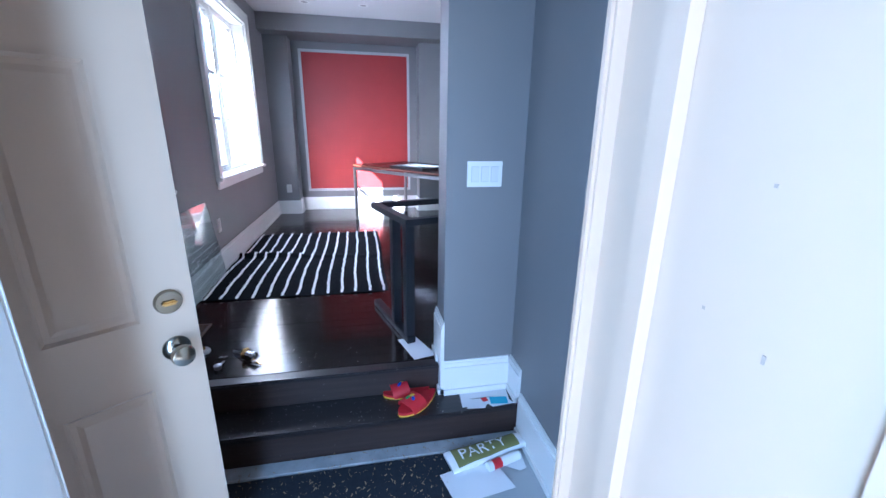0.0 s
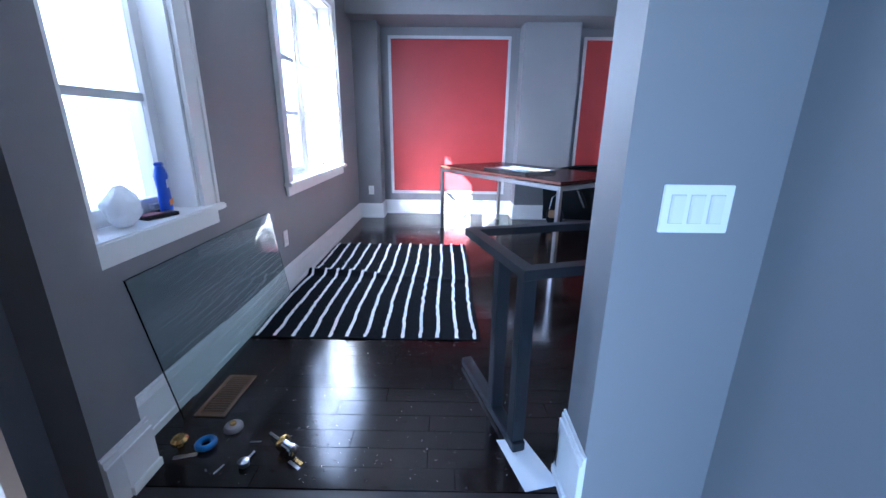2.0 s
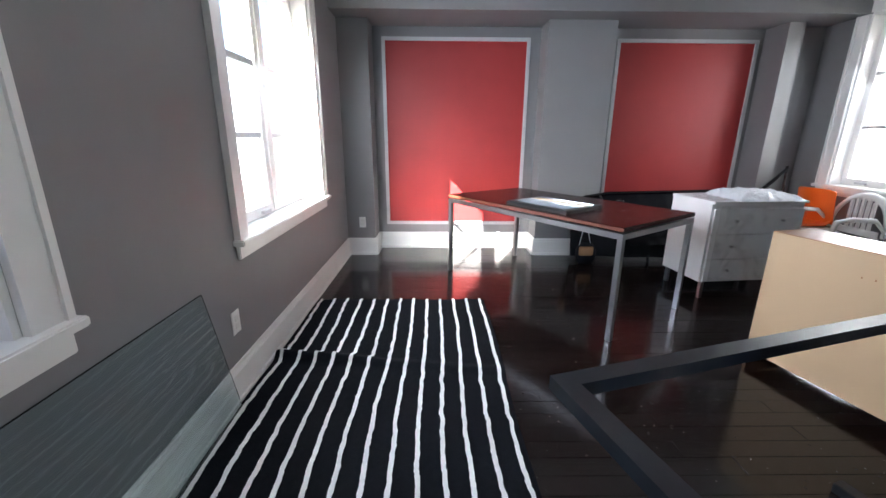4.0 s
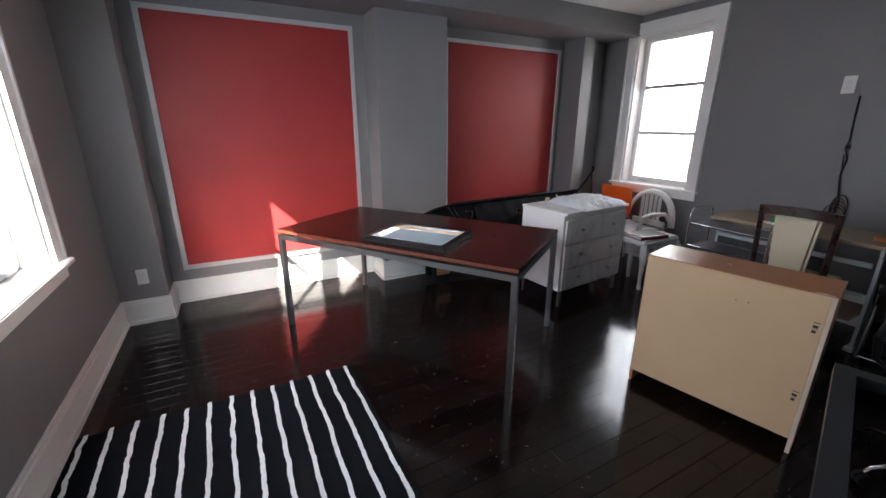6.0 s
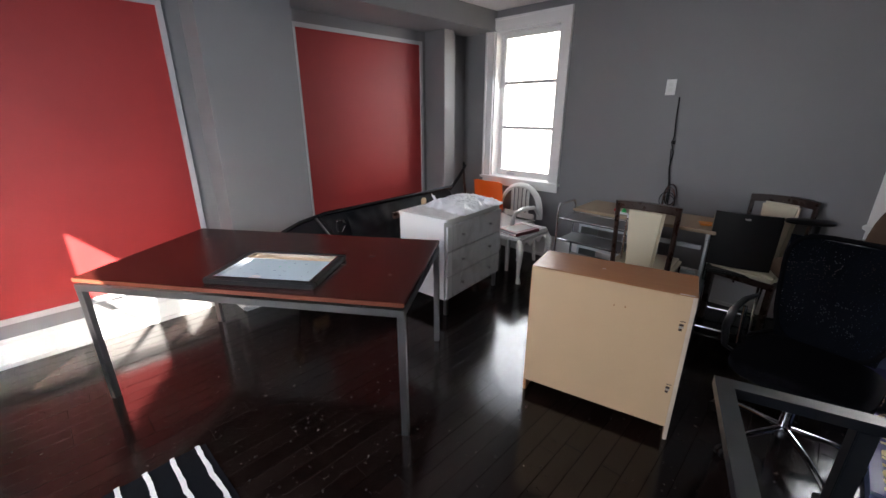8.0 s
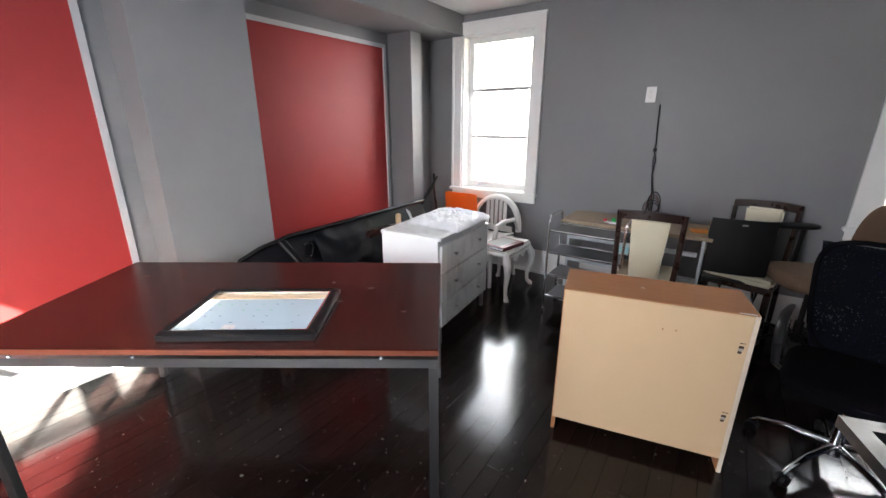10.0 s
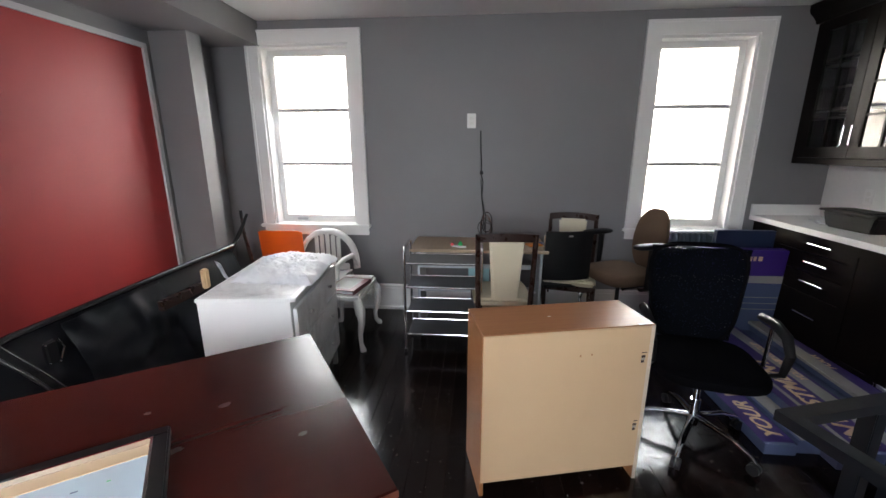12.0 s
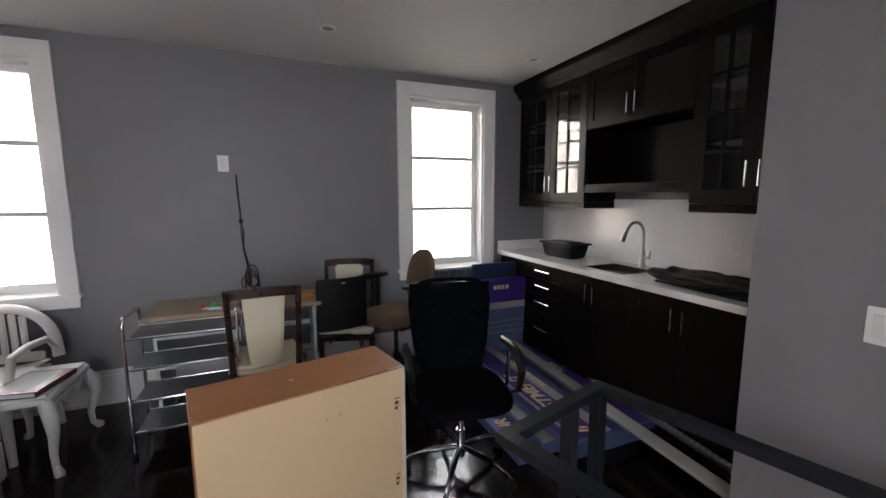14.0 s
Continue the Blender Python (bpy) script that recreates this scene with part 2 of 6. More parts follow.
def tube(bm, pts, r, n=10, closed=False, flat=1.0):
    """A round bar along pts; r may be a list."""
    pts = [Vector(p) for p in pts]
    rings = []
    last = None
    for i, p in enumerate(pts):
        a = pts[i - 1] if i or closed else p
        b = pts[(i + 1) % len(pts)] if i < len(pts) - 1 or closed else p
        d = (b - a).normalized()
        if last is None:
            u = d.orthogonal().normalized()
        else:
            u = (last - d * last.dot(d)).normalized()
        last = u
        v = d.cross(u)
        rr = r[i] if isinstance(r, (list, tuple)) else r
        rings.append([bm.verts.new(p + (u * math.cos(2 * math.pi * k / n) + v * math.sin(2 * math.pi * k / n) * flat) * rr) for k in range(n)])
    m = len(rings)
    for i in range(m if closed else m - 1):
        a, b = rings[i], rings[(i + 1) % m]
        for k in range(n):
            bm.faces.new((a[k], a[(k + 1) % n], b[(k + 1) % n], b[k]))
    if not closed:
        bm.faces.new(rings[0][::-1])
        bm.faces.new(rings[-1])
    return bm


def tubed(pts, r, n=10, closed=False, flat=1.0):
    return tube(bmesh.new(), pts, r, n, closed, flat)


def lathe(profile, n=20, x=0.0, y=0.0):
    """A turned body from (radius, z) pairs."""
    bm = bmesh.new()
    rings = [[bm.verts.new((x + r * math.cos(2 * math.pi * k / n), y + r * math.sin(2 * math.pi * k / n), z)) for k in range(n)] for r, z in profile]
    for a, b in zip(rings, rings[1:]):
        for k in range(n):
            bm.faces.new((a[k], a[(k + 1) % n], b[(k + 1) % n], b[k]))
    bm.faces.new(rings[0][::-1])
    bm.faces.new(rings[-1])
    return bm


def prism(pts, z0, z1):
    """An outline in x, y pushed up from z0 to z1."""
    bm = bmesh.new()
    lo = [bm.verts.new((x, y, z0)) for x, y in pts]
    hi = [bm.verts.new((x, y, z1)) for x, y in pts]
    n = len(pts)
    bm.faces.new(lo[::-1])
    bm.faces.new(hi)
    for i in range(n):
        bm.faces.new((lo[i], lo[(i + 1) % n], hi[(i + 1) % n], hi[i]))
    return bm


def sheet(nx, ny, f, thick=0.0):
    """A curved sheet: f(u, v) gives the place, u and v from 0 to 1; with thickness along its own normals."""
    bm = bmesh.new()
    g = [[bm.verts.new(f(i / nx, j / ny)) for i in range(nx + 1)] for j in range(ny + 1)]
    faces = [bm.faces.new((g[j][i], g[j][i + 1], g[j + 1][i + 1], g[j + 1][i])) for j in range(ny) for i in range(nx)]
    if thick:
        bm.normal_update()
        bmesh.ops.solidify(bm, geom=faces, thickness=thick)
    return bm


def ring(bm, axis, a0, b0, a1, b1, t, c0, c1):
    """A connected rectangular frame of width t. axis: 'y' or 'z', the way it is thick, from c0 to c1."""
    def put(a, b, c):
        return bm.verts.new((a, c, b) if axis == 'y' else (a, b, c))
    loops = []
    for c in (c0, c1):
        for k in (0, t):
            loops.append([put(a0 + k, b0 + k, c), put(a1 - k, b0 + k, c), put(a1 - k, b1 - k, c), put(a0 + k, b1 - k, c)])
    o0, i0, o1, i1 = loops
    for p, q in ((o0, i0), (o1, i1), (o0, o1), (i0, i1)):
        for k in range(4):
            bm.faces.new((p[k], p[(k + 1) % 4], q[(k + 1) % 4], q[k]))
    return bm


def mesh(name, bm, mat_, smooth=None):
    me = bpy.data.meshes.new(name)
    bmesh.ops.recalc_face_normals(bm, faces=bm.faces)
    bm.to_mesh(me)
    bm.free()
    me.materials.append(mat_)
    if smooth:
        for p in me.polygons:
            p.use_smooth = True
        me.set_sharp_from_angle(angle=radians(40))
    return me


def part(name, bm, mat_, parent=None, label="", m=None, smooth=True):
    ob = new(name, mesh(name, bm, mat_, smooth))
    ob.parent = parent
    if m is not None:
        ob.matrix_basis = m
    if label:
        ob["label"] = label
    return ob


def thing(name, label, category, m=None, group=""):
    ob = tagged(new(name), label, category, group)
    if m is not None:
        ob.matrix_basis = m
    return ob


def structure(name, bm, mat_, smooth=False):
    return tagged(part(name, bm, mat_, smooth=smooth), kind="structure")


# ---- large structure ----
WX, EX, SY, NY = -1.195, 3.72, 1.66, 7.0      # wall faces
CZ, ENTRY = 2.555, -0.31                        # ceiling, entry floor
PIER, BEAM = 6.70, 6.42


def wall_x(name, x0, x1, y0, y1, z0, z1, holes, mat_=None):
    """A wall between x0 and x1 along y, with openings (ya, yb, za, zb)."""
    bm = bmesh.new()
    y = y0
    for ya, yb, za, zb in holes:
        box(bm, x0, y, z0, x1, ya, z1)
        box(bm, x0, ya, z0, x1, yb, za)
        box(bm, x0, ya, zb, x1, yb, z1)
        y = yb
    box(bm, x0, y, z0, x1, y1, z1)
    return structure(name, bm, mat_ or WALL)


TOP = 2.75
L2 = (4.42, 5.79, 0.775, 2.27)
L1 = (2.70, 3.30, 0.80, 2.20)
E1 = (5.64, 6.43, 0.83, 2.37)
E2 = (2.385, 3.13, 0.83, 2.37)
wall_x("wall_west", WX - 0.25, WX, 2.575, NY + 0.2, -0.4, TOP, [(a, b, c - 0.029, d) for a, b, c, d in (L1, L2)])
wall_x("wall_east", EX, EX + 0.25, SY - 0.2, NY + 0.2, -0.4, TOP, [(a, b, c - 0.029, d) for a, b, c, d in (E2, E1)])
bm = bmesh.new()
box(bm, WX, NY, -0.4, EX, NY + 0.2, TOP)
structure("wall_north", bm, WALL)
for name, x0, x1 in (("pier_west", WX, -0.895), ("pier_middle", 0.86, 1.53), ("pier_east", 3.205, 3.365)):
    bm = bmesh.new()
    box(bm, x0, PIER, 0.0, x1, NY, 2.36)
    structure(name, bm, WALL)
bm = bmesh.new()
box(bm, 3.365, 6.865, 0.0, EX, NY, 2.36)
structure("wall_north_return", bm, WALL)
bm = bmesh.new()
box(bm, WX, BEAM, 2.36, EX, NY, CZ)
structure("beam", bm, WALL)
bm = bmesh.new()
box(bm, 0.377, 2.40, -0.4, 1.19, 2.575, TOP)
structure("wall_switches", bm, WALL)
bm = bmesh.new()
box(bm, WX, 2.40, -0.4, -1.07, 2.575, TOP)
structure("wall_stub", bm, WALL)
bm = bmesh.new()
box(bm, 0.745, 0.5, -0.4, 1.03, 2.40, TOP)
structure("wall_entry_east", bm, WALL)
bm = bmesh.new()
box(bm, 1.031, SY - 0.2, -0.4, 1.19, 2.40, TOP)
box(bm, 1.19, SY - 0.2, -0.4, EX, SY, TOP)
structure("wall_south", bm, WALL)
wall_x("wall_entry_west", WX - 0.25, WX, 1.27, 2.575, -0.4, TOP, [])
bm = bmesh.new()
box(bm, WX - 0.25, 0.45, -0.4, -0.56, 1.27, TOP)
box(bm, 0.425, 0.45, -0.4, 0.745, 1.22, TOP)
box(bm, -0.56, 0.45, 1.80, 0.425, 1.22, TOP)
structure("wall_front", bm, WALL)
bm = bmesh.new()
box(bm, WX - 0.25, 0.45, CZ, EX + 0.25, NY + 0.2, CZ + 0.1)
structure("ceiling", bm, CEIL)
bm = bmesh.new()
box(bm, WX, 2.46, -0.1, EX, NY, -0.018)
box(bm, 1.19, SY, -0.1, EX, 2.46, -0.018)
structure("floor", bm, SUBFLOOR)
floor = bpy.data.objects["floor"]
bm = bmesh.new()
box(bm, WX - 0.25, -0.6, -0.5, 0.745, 2.46, ENTRY)
structure("entry_floor", bm, TILE)
bm = bmesh.new()
box(bm, WX, 2.25, ENTRY + 0.001, 0.745, 2.46, -0.176)
structure("step", bm, STEPWOOD)
bm = rbox(WX, 2.235, -0.175, 0.745, 2.4595, -0.15, 0.006)
structure("step_tread", bm, STEPWOOD)
bm = rbox(-1.069, 2.428, -0.022, 0.376, 2.50, 0.001, 0.007)
structure("step_nosing", bm, STEPWOOD)
bm = rbox(-1.069, 2.438, -0.149, 0.376, 2.4599, -0.0225, 0.002)
structure("step_riser", bm, RISERWOOD)
bm = rbox(WX + 0.001, 2.241, ENTRY + 0.001, 0.744, 2.2495, -0.176, 0.002)
structure("step_riser", bm, RISERWOOD)
bm = rbox(WX + 0.001, 2.158, ENTRY, 0.50, 2.236, ENTRY + 0.011, 0.004)
structure("threshold_strip", bm, WORNSTRIP)

for name, x0, x1, tl, tr in (("red_panel", -0.80, 0.75, 0, 0), ("red_panel", 1.66, 3.15, 0, 0)):
    bm = bmesh.new()
    box(bm, x0 + 0.02, NY - 0.004, 0.30, x1 - 0.02, NY, 2.24)
    structure("red_panel", bm, RED)
    fr = bmesh.new()
    for a in ((x0, 0.285, x1, 0.32), (x0, 2.225, x1, 2.26), (x0, 0.32, x0 + 0.035, 2.225), (x1 - 0.035, 0.32, x1, 2.225)):
        box(fr, a[0], NY - 0.02, a[1], a[2], NY - 0.004, a[3])
    structure("panel_moulding", fr, FRAMEGREY)


def skirting(x0, y0, x1, y1, nx, ny, z=0.0, h=0.19):
    """A baseboard along a wall, with its face towards (nx, ny)."""
    bm = bmesh.new()
    for t, za, zb in ((0.018, 0, h - 0.035), (0.012, h - 0.035, h - 0.012), (0.007, h - 0.012, h), (0.028, 0, 0.03)):
        xa, xb = sorted((x0, x1)) if nx == 0 else sorted((x0, x0 + nx * t))
        ya, yb = sorted((y0, y1)) if ny == 0 else sorted((y0, y0 + ny * t))
        box(bm, xa, ya, z + za, xb, yb, z + zb)
    return structure("baseboard", bm, WHITE)


skirting(WX, 2.575, WX, PIER, 1, 0)
skirting(WX, PIER, -0.895 + 0.018, PIER, 0, -1)
skirting(-0.895, PIER, -0.895, NY, 1, 0)
skirting(-0.895, NY, 0.86, NY, 0, -1)
skirting(0.86, PIER, 0.86, NY, -1, 0)
skirting(0.86 - 0.018, PIER, 1.53 + 0.018, PIER, 0, -1)
skirting(1.53, PIER, 1.53, NY, 1, 0)
skirting(1.53, NY, 3.205, NY, 0, -1)
skirting(3.205 - 0.018, PIER, 3.365, PIER, 0, -1)
skirting(3.365, 6.865, EX, 6.865, 0, -1)
skirting(EX, 2.24, EX, 6.865 - 0.02, -1, 0, 0.0, 0.25)


def window(name, x, side, y0, y1, z0, z1, bars, leaves=1):
    """A casement window in a wall at x; side: +1 if the wall's outside is towards +x. Casing, sill, jambs, sashes, bars and panes."""
    w = tagged(new(name), kind="structure")
    s = side
    def bx(bm, xa, ya, za, xb, yb, zb):
        box(bm, *(min(xa, xb), ya, za, max(xa, xb), yb, zb))
    c = 0.105
    bm = bmesh.new()
    bx(bm, x - s * 0.022, y0 - c, z0 - 0.02, x, y0, z1 + c)
    bx(bm, x - s * 0.022, y1, z0 - 0.02, x, y1 + c, z1 + c)
    bx(bm, x - s * 0.022, y0, z1, x, y1, z1 + c)
    bx(bm, x - s * 0.032, y0 - c - 0.004, z0 - 0.02, x - s * 0.0, y0 - c + 0.018, z1 + c + 0.004)
    bx(bm, x - s * 0.032, y1 + c - 0.018, z0 - 0.02, x - s * 0.0, y1 + c + 0.004, z1 + c + 0.004)
    bx(bm, x - s * 0.032, y0 - c + 0.018, z1 + c - 0.018, x - s * 0.0, y1 + c - 0.018, z1 + c + 0.004)
    part("casing", bm, WHITE, w, smooth=False)
    bm = rbox(min(x - s * 0.055, x + s * 0.12), y0 - c - 0.02, z0 - 0.03, max(x - s * 0.055, x + s * 0.12), y1 + c + 0.02, z0, 0.006)
    part("window_sill", bm, WHITE, w)
    bm = rbox(min(x - s * 0.02, x), y0 - c, z0 - 0.1, max(x - s * 0.02, x), y1 + c, z0 - 0.03, 0.004)
    part("apron", bm, WHITE, w)
    bm = bmesh.new()
    bx(bm, x + s * 0.001, y0, z0, x + s * 0.24, y0 + 0.02, z1)
    bx(bm, x + s * 0.001, y1 - 0.02, z0, x + s * 0.24, y1, z1)
    bx(bm, x + s * 0.001, y0 + 0.02, z1 - 0.02, x + s * 0.24, y1 - 0.02, z1)
    bx(bm, x + s * 0.12, y0 + 0.02, z0, x + s * 0.24, y1 - 0.02, z0 + 0.015)
    part("jamb", bm, WHITE, w, smooth=False)
    ya, yb = y0 + 0.02, y1 - 0.02
    step = (yb - ya) / leaves
    post = 0.05 if leaves > 1 else 0.0
    if post:
        m = (ya + yb) / 2
        mull = bmesh.new()
        bx(mull, x + s * 0.10, m - post / 2, z0 + 0.015, x + s * 0.17, m + post / 2, z1 - 0.02)
        part("mullion", mull, WHITE, w, smooth=False)
    for i in range(leaves):
        a, b = ya + i * step + (post / 2 + 0.001 if i else 0), ya + (i + 1) * step - (post / 2 + 0.001 if i < leaves - 1 else 0)
        sash = bmesh.new()
        f = 0.05
        xa, xb = x + s * 0.11, x + s * 0.155
        bx(sash, xa, a, z0 + 0.015, xb, b, z0 + 0.015 + f)
        bx(sash, xa, a, z1 - 0.02 - f, xb, b, z1 - 0.02)
        bx(sash, xa, a, z0 + 0.015 + f, xb, a + f, z1 - 0.02 - f)
        bx(sash, xa, b - f, z0 + 0.015 + f, xb, b, z1 - 0.02 - f)
        part("sash", sash, WHITE, w, smooth=False)
        for zb in bars:
            bar = bmesh.new()
            bx(bar, x + s * 0.12, a + f, zb - 0.016, x + s * 0.145, b - f, zb + 0.016)
            part("glazing_bar", bar, FRAMEGREY, w, smooth=False)
        p = bmesh.new()
        bx(p, x + s * 0.130, a + f, z0 + 0.015 + f, x + s * 0.134, b - f, z1 - 0.02 - f)
        pane = part("pane", p, GLASS, w, smooth=False)
        pane.visible_shadow = False
        hm = bmesh.new()
        bx(hm, x + s * 0.085, (a + b) / 2 + 0.12, z0 + 0.02, x + s * 0.109, (a + b) / 2 + 0.22, z0 + 0.04)
        part("crank", hm, FRAMEGREY, w, smooth=False)
    return w


window("window_1", WX, -1, *L1, bars=[1.275, 1.72], leaves=1)
window("window_2", WX, -1, *L2, bars=[1.268, 1.68], leaves=2)
window("window_3", EX, 1, *E1, bars=[1.375, 1.85])
window("window_4", EX, 1, *E2, bars=[1.375, 1.85])

bm = bmesh.new()
box(bm, -400, -400, -0.62, 400, 400, -0.52)
tagged(part("ground", bm, GROUND, smooth=False), kind="structure")
# unseen outer wall, added so its top edge trims the sun in window 2
bm = bmesh.new()
box(bm, -7.5, 1.75, -0.52, WX - 0.252, 1.9, 4.52)
structure("sun_screen_wall", bm, OUTWALL)
# unseen roof and walls, added to hold back skylight at the entrance
bm = bmesh.new()
box(bm, -1.7, -2.2, -0.5, -1.55, 0.44, 2.5)
box(bm, -1.7, -2.2, 2.5, 2.2, 0.44, 2.6)
box(bm, 2.05, -2.2, -0.5, 2.2, 0.44, 2.499)
box(bm, 0.5, -2.2, -0.5, 2.049, -2.05, 2.499)
box(bm, WX - 0.25, 0.30, -0.5, -0.60, 0.449, 2.5)
structure("entry_light_screen", bm, OUTWALL)

# ---- front door frame, baseboards of the entry ----
bm = bmesh.new()
box(bm, 0.40, 0.45, ENTRY, 0.424, 1.22, 1.80)
box(bm, 0.378, 1.08, ENTRY, 0.399, 1.12, 1.80)
box(bm, 0.386, 0.80, ENTRY, 0.399, 0.815, 1.80)
structure("door_jamb", bm, JAMBPAINT)
bm = rbox(0.371, 1.22, ENTRY, 0.47, 1.242, 1.9, 0.006)
structure("door_casing", bm, JAMBPAINT)
bm = rbox(-0.60, 1.27, ENTRY, -0.501, 1.285, 1.9, 0.006)
box(bm, -0.559, 0.45, ENTRY, -0.501, 1.269, 1.80)
structure("door_casing", bm, WHITE)
skirting(0.745, 2.25, 0.745, 2.40, -1, 0, -0.15, 0.19)
skirting(0.745, 1.242, 0.745, 2.232, -1, 0, ENTRY, 0.23)
skirting(0.377, 2.40, 0.745 - 0.018, 2.40, 0, -1, -0.15, 0.19)
skirting(0.377, 2.462, 0.377, 2.593, -1, 0, 0.001, 0.26)
skirting(0.377, 2.383, 0.377, 2.46, -1, 0, -0.149, 0.41)
skirting(0.359, 2.575, 1.19, 2.575, 0, 1, 0.001)
skirting(-1.07, 2.462, -1.07, 2.593, 1, 0, 0.001, 0.2)
skirting(-1.07, 2.40, -1.07, 2.46, 1, 0, -0.149, 0.35)
skirting(WX, 2.40, -1.07, 2.40, 0, -1, -0.15, 0.19)

# ---- things ----
def entry_door():
    d = thing("open_door", "open cream panelled door with brushed knob and brass deadbolt", "door",
              Matrix.Translation((-1.079, 1.290, ENTRY + 0.01)) @ Matrix.Rotation(math.atan2(0.461, 0.624), 4, 'Z'))
    W, H, T = 0.776, 2.02, 0.04
    xs = [0, 0.117, 0.314, 0.462, 0.659, W]
    zs = [0, 0.24, 0.81, 0.988, 1.612, H]
    bm = bmesh.new()
    for i in range(5):
        for j in range(5):
            if not (i in (1, 3) and j in (1, 3)):
                box(bm, xs[i], 0, zs[j], xs[i + 1], T, zs[j + 1])
    bmesh.ops.remove_doubles(bm, verts=bm.verts, dist=0.0001)
    part("leaf", bm, CREAM, d, smooth=False)
    for i in (1, 3):
        for j in (1, 3):
            a, b, c, e = xs[i], xs[i + 1], zs[j], zs[j + 1]
            bm = bmesh.new()
            prev = None
            for k, (inset, dep) in enumerate(((0, -0.003), (0.008, -0.003), (0.016, 0.004), (0.028, 0.004), (0.04, 0.001))):
                ring = [bm.verts.new(p) for p in ((a + inset, dep, c + inset), (b - inset, dep, c + inset), (b - inset, dep, e - inset), (a + inset, dep, e - inset))]
                if prev:
                    for q in range(4):
                        bm.faces.new((prev[q], prev[(q + 1) % 4], ring[(q + 1) % 4], ring[q]))
                prev = ring
            bm.faces.new(prev)
            box(bm, a, T - 0.02, c, b, T, e)
            part("panel", bm, CREAM, d, smooth=False)
    R = Matrix.Rotation(radians(90), 4, 'X')
    part("door_knob", lathe([(0.034, 0), (0.034, 0.006), (0.028, 0.012), (0.014, 0.016), (0.013, 0.035), (0.024, 0.042), (0.029, 0.055), (0.026, 0.068), (0.012, 0.073)]), NICKEL, d, m=Matrix.Translation((W - 0.06, 0, 0.90)) @ R)
    part("deadbolt", lathe([(0.033, 0), (0.033, 0.006), (0.029, 0.012), (0.01, 0.013)]), NICKEL, d, m=Matrix.Translation((W - 0.06, 0, 1.035)) @ R)
    part("keyhole", rbox(-0.017, -0.006, 0, 0.017, 0.006, 0.012, 0.004), BRASS, d, m=Matrix.Translation((W - 0.06, -0.012, 1.035)) @ R)
    part("latch_plate", rbox(W, 0.008, 0.87, W + 0.002, 0.032, 0.93, 0.0005, 1), BRASS, d)
    return d


entry_door()


def plate(name, label, cat, m, w, h, n, kind_):
    """A wall plate lying in its own x, z, facing -y, with n rockers or sockets."""
    p = thing(name, label, cat, m)
    part("plate", rbox(-w / 2, -0.006, -h / 2, w / 2, 0, h / 2, 0.002), WHITE, p)
    for i in range(n):
        cx = (i - (n - 1) / 2) * 0.046
        if kind_ == "rocker":
            part("rocker", rbox(cx - 0.0155, -0.012, -0.033, cx + 0.0155, -0.005, 0.033, 0.002), WPLASTIC, p)
            part("rocker_gap", rbox(cx - 0.0175, -0.0064, -0.035, cx + 0.0175, -0.0055, 0.035, 0.0003, 1), FRAMEGREY, p)
        else:
            for s in (-1, 1):
                part("socket", rbox(cx - 0.016, -0.009, s * 0.02 - 0.014, cx + 0.016, -0.005, s * 0.02 + 0.014, 0.003), WPLASTIC, p)
    return p


plate("light_switch", "white three-gang rocker switch plate on the grey wall", "switch", pose(0.555, 2.40, 0.988), 0.165, 0.115, 3, "rocker")
plate("light_switch", "white single switch plate on the back of the grey wall", "switch", pose(0.822, 2.575, 1.09, 0, 0, 180), 0.07, 0.115, 1, "rocker")
plate("wall_outlet", "white double socket low on the grey pier", "outlet", pose(-1.03, PIER, 0.365), 0.07, 0.115, 1, "s")
plate("wall_outlet", "white double socket low on the grey window wall", "outlet", pose(WX, 4.215, 0.39, 0, 0, 90), 0.07, 0.115, 1, "s")
plate("wall_outlet", "white blank plate high on the grey east wall", "outlet", pose(EX, 4.60, 1.74, 0, 0, -90), 0.075, 0.12, 1, "s")
plate("wall_outlet", "white double socket beside the black dish bin", "outlet", pose(3.32, SY + 0.012, 1.16, 0, 0, 180), 0.07, 0.115, 1, "s")
plate("wall_outlet", "white double socket on the white backsplash", "outlet", pose(1.80, SY + 0.012, 1.18, 0, 0, 180), 0.07, 0.115, 1, "s")


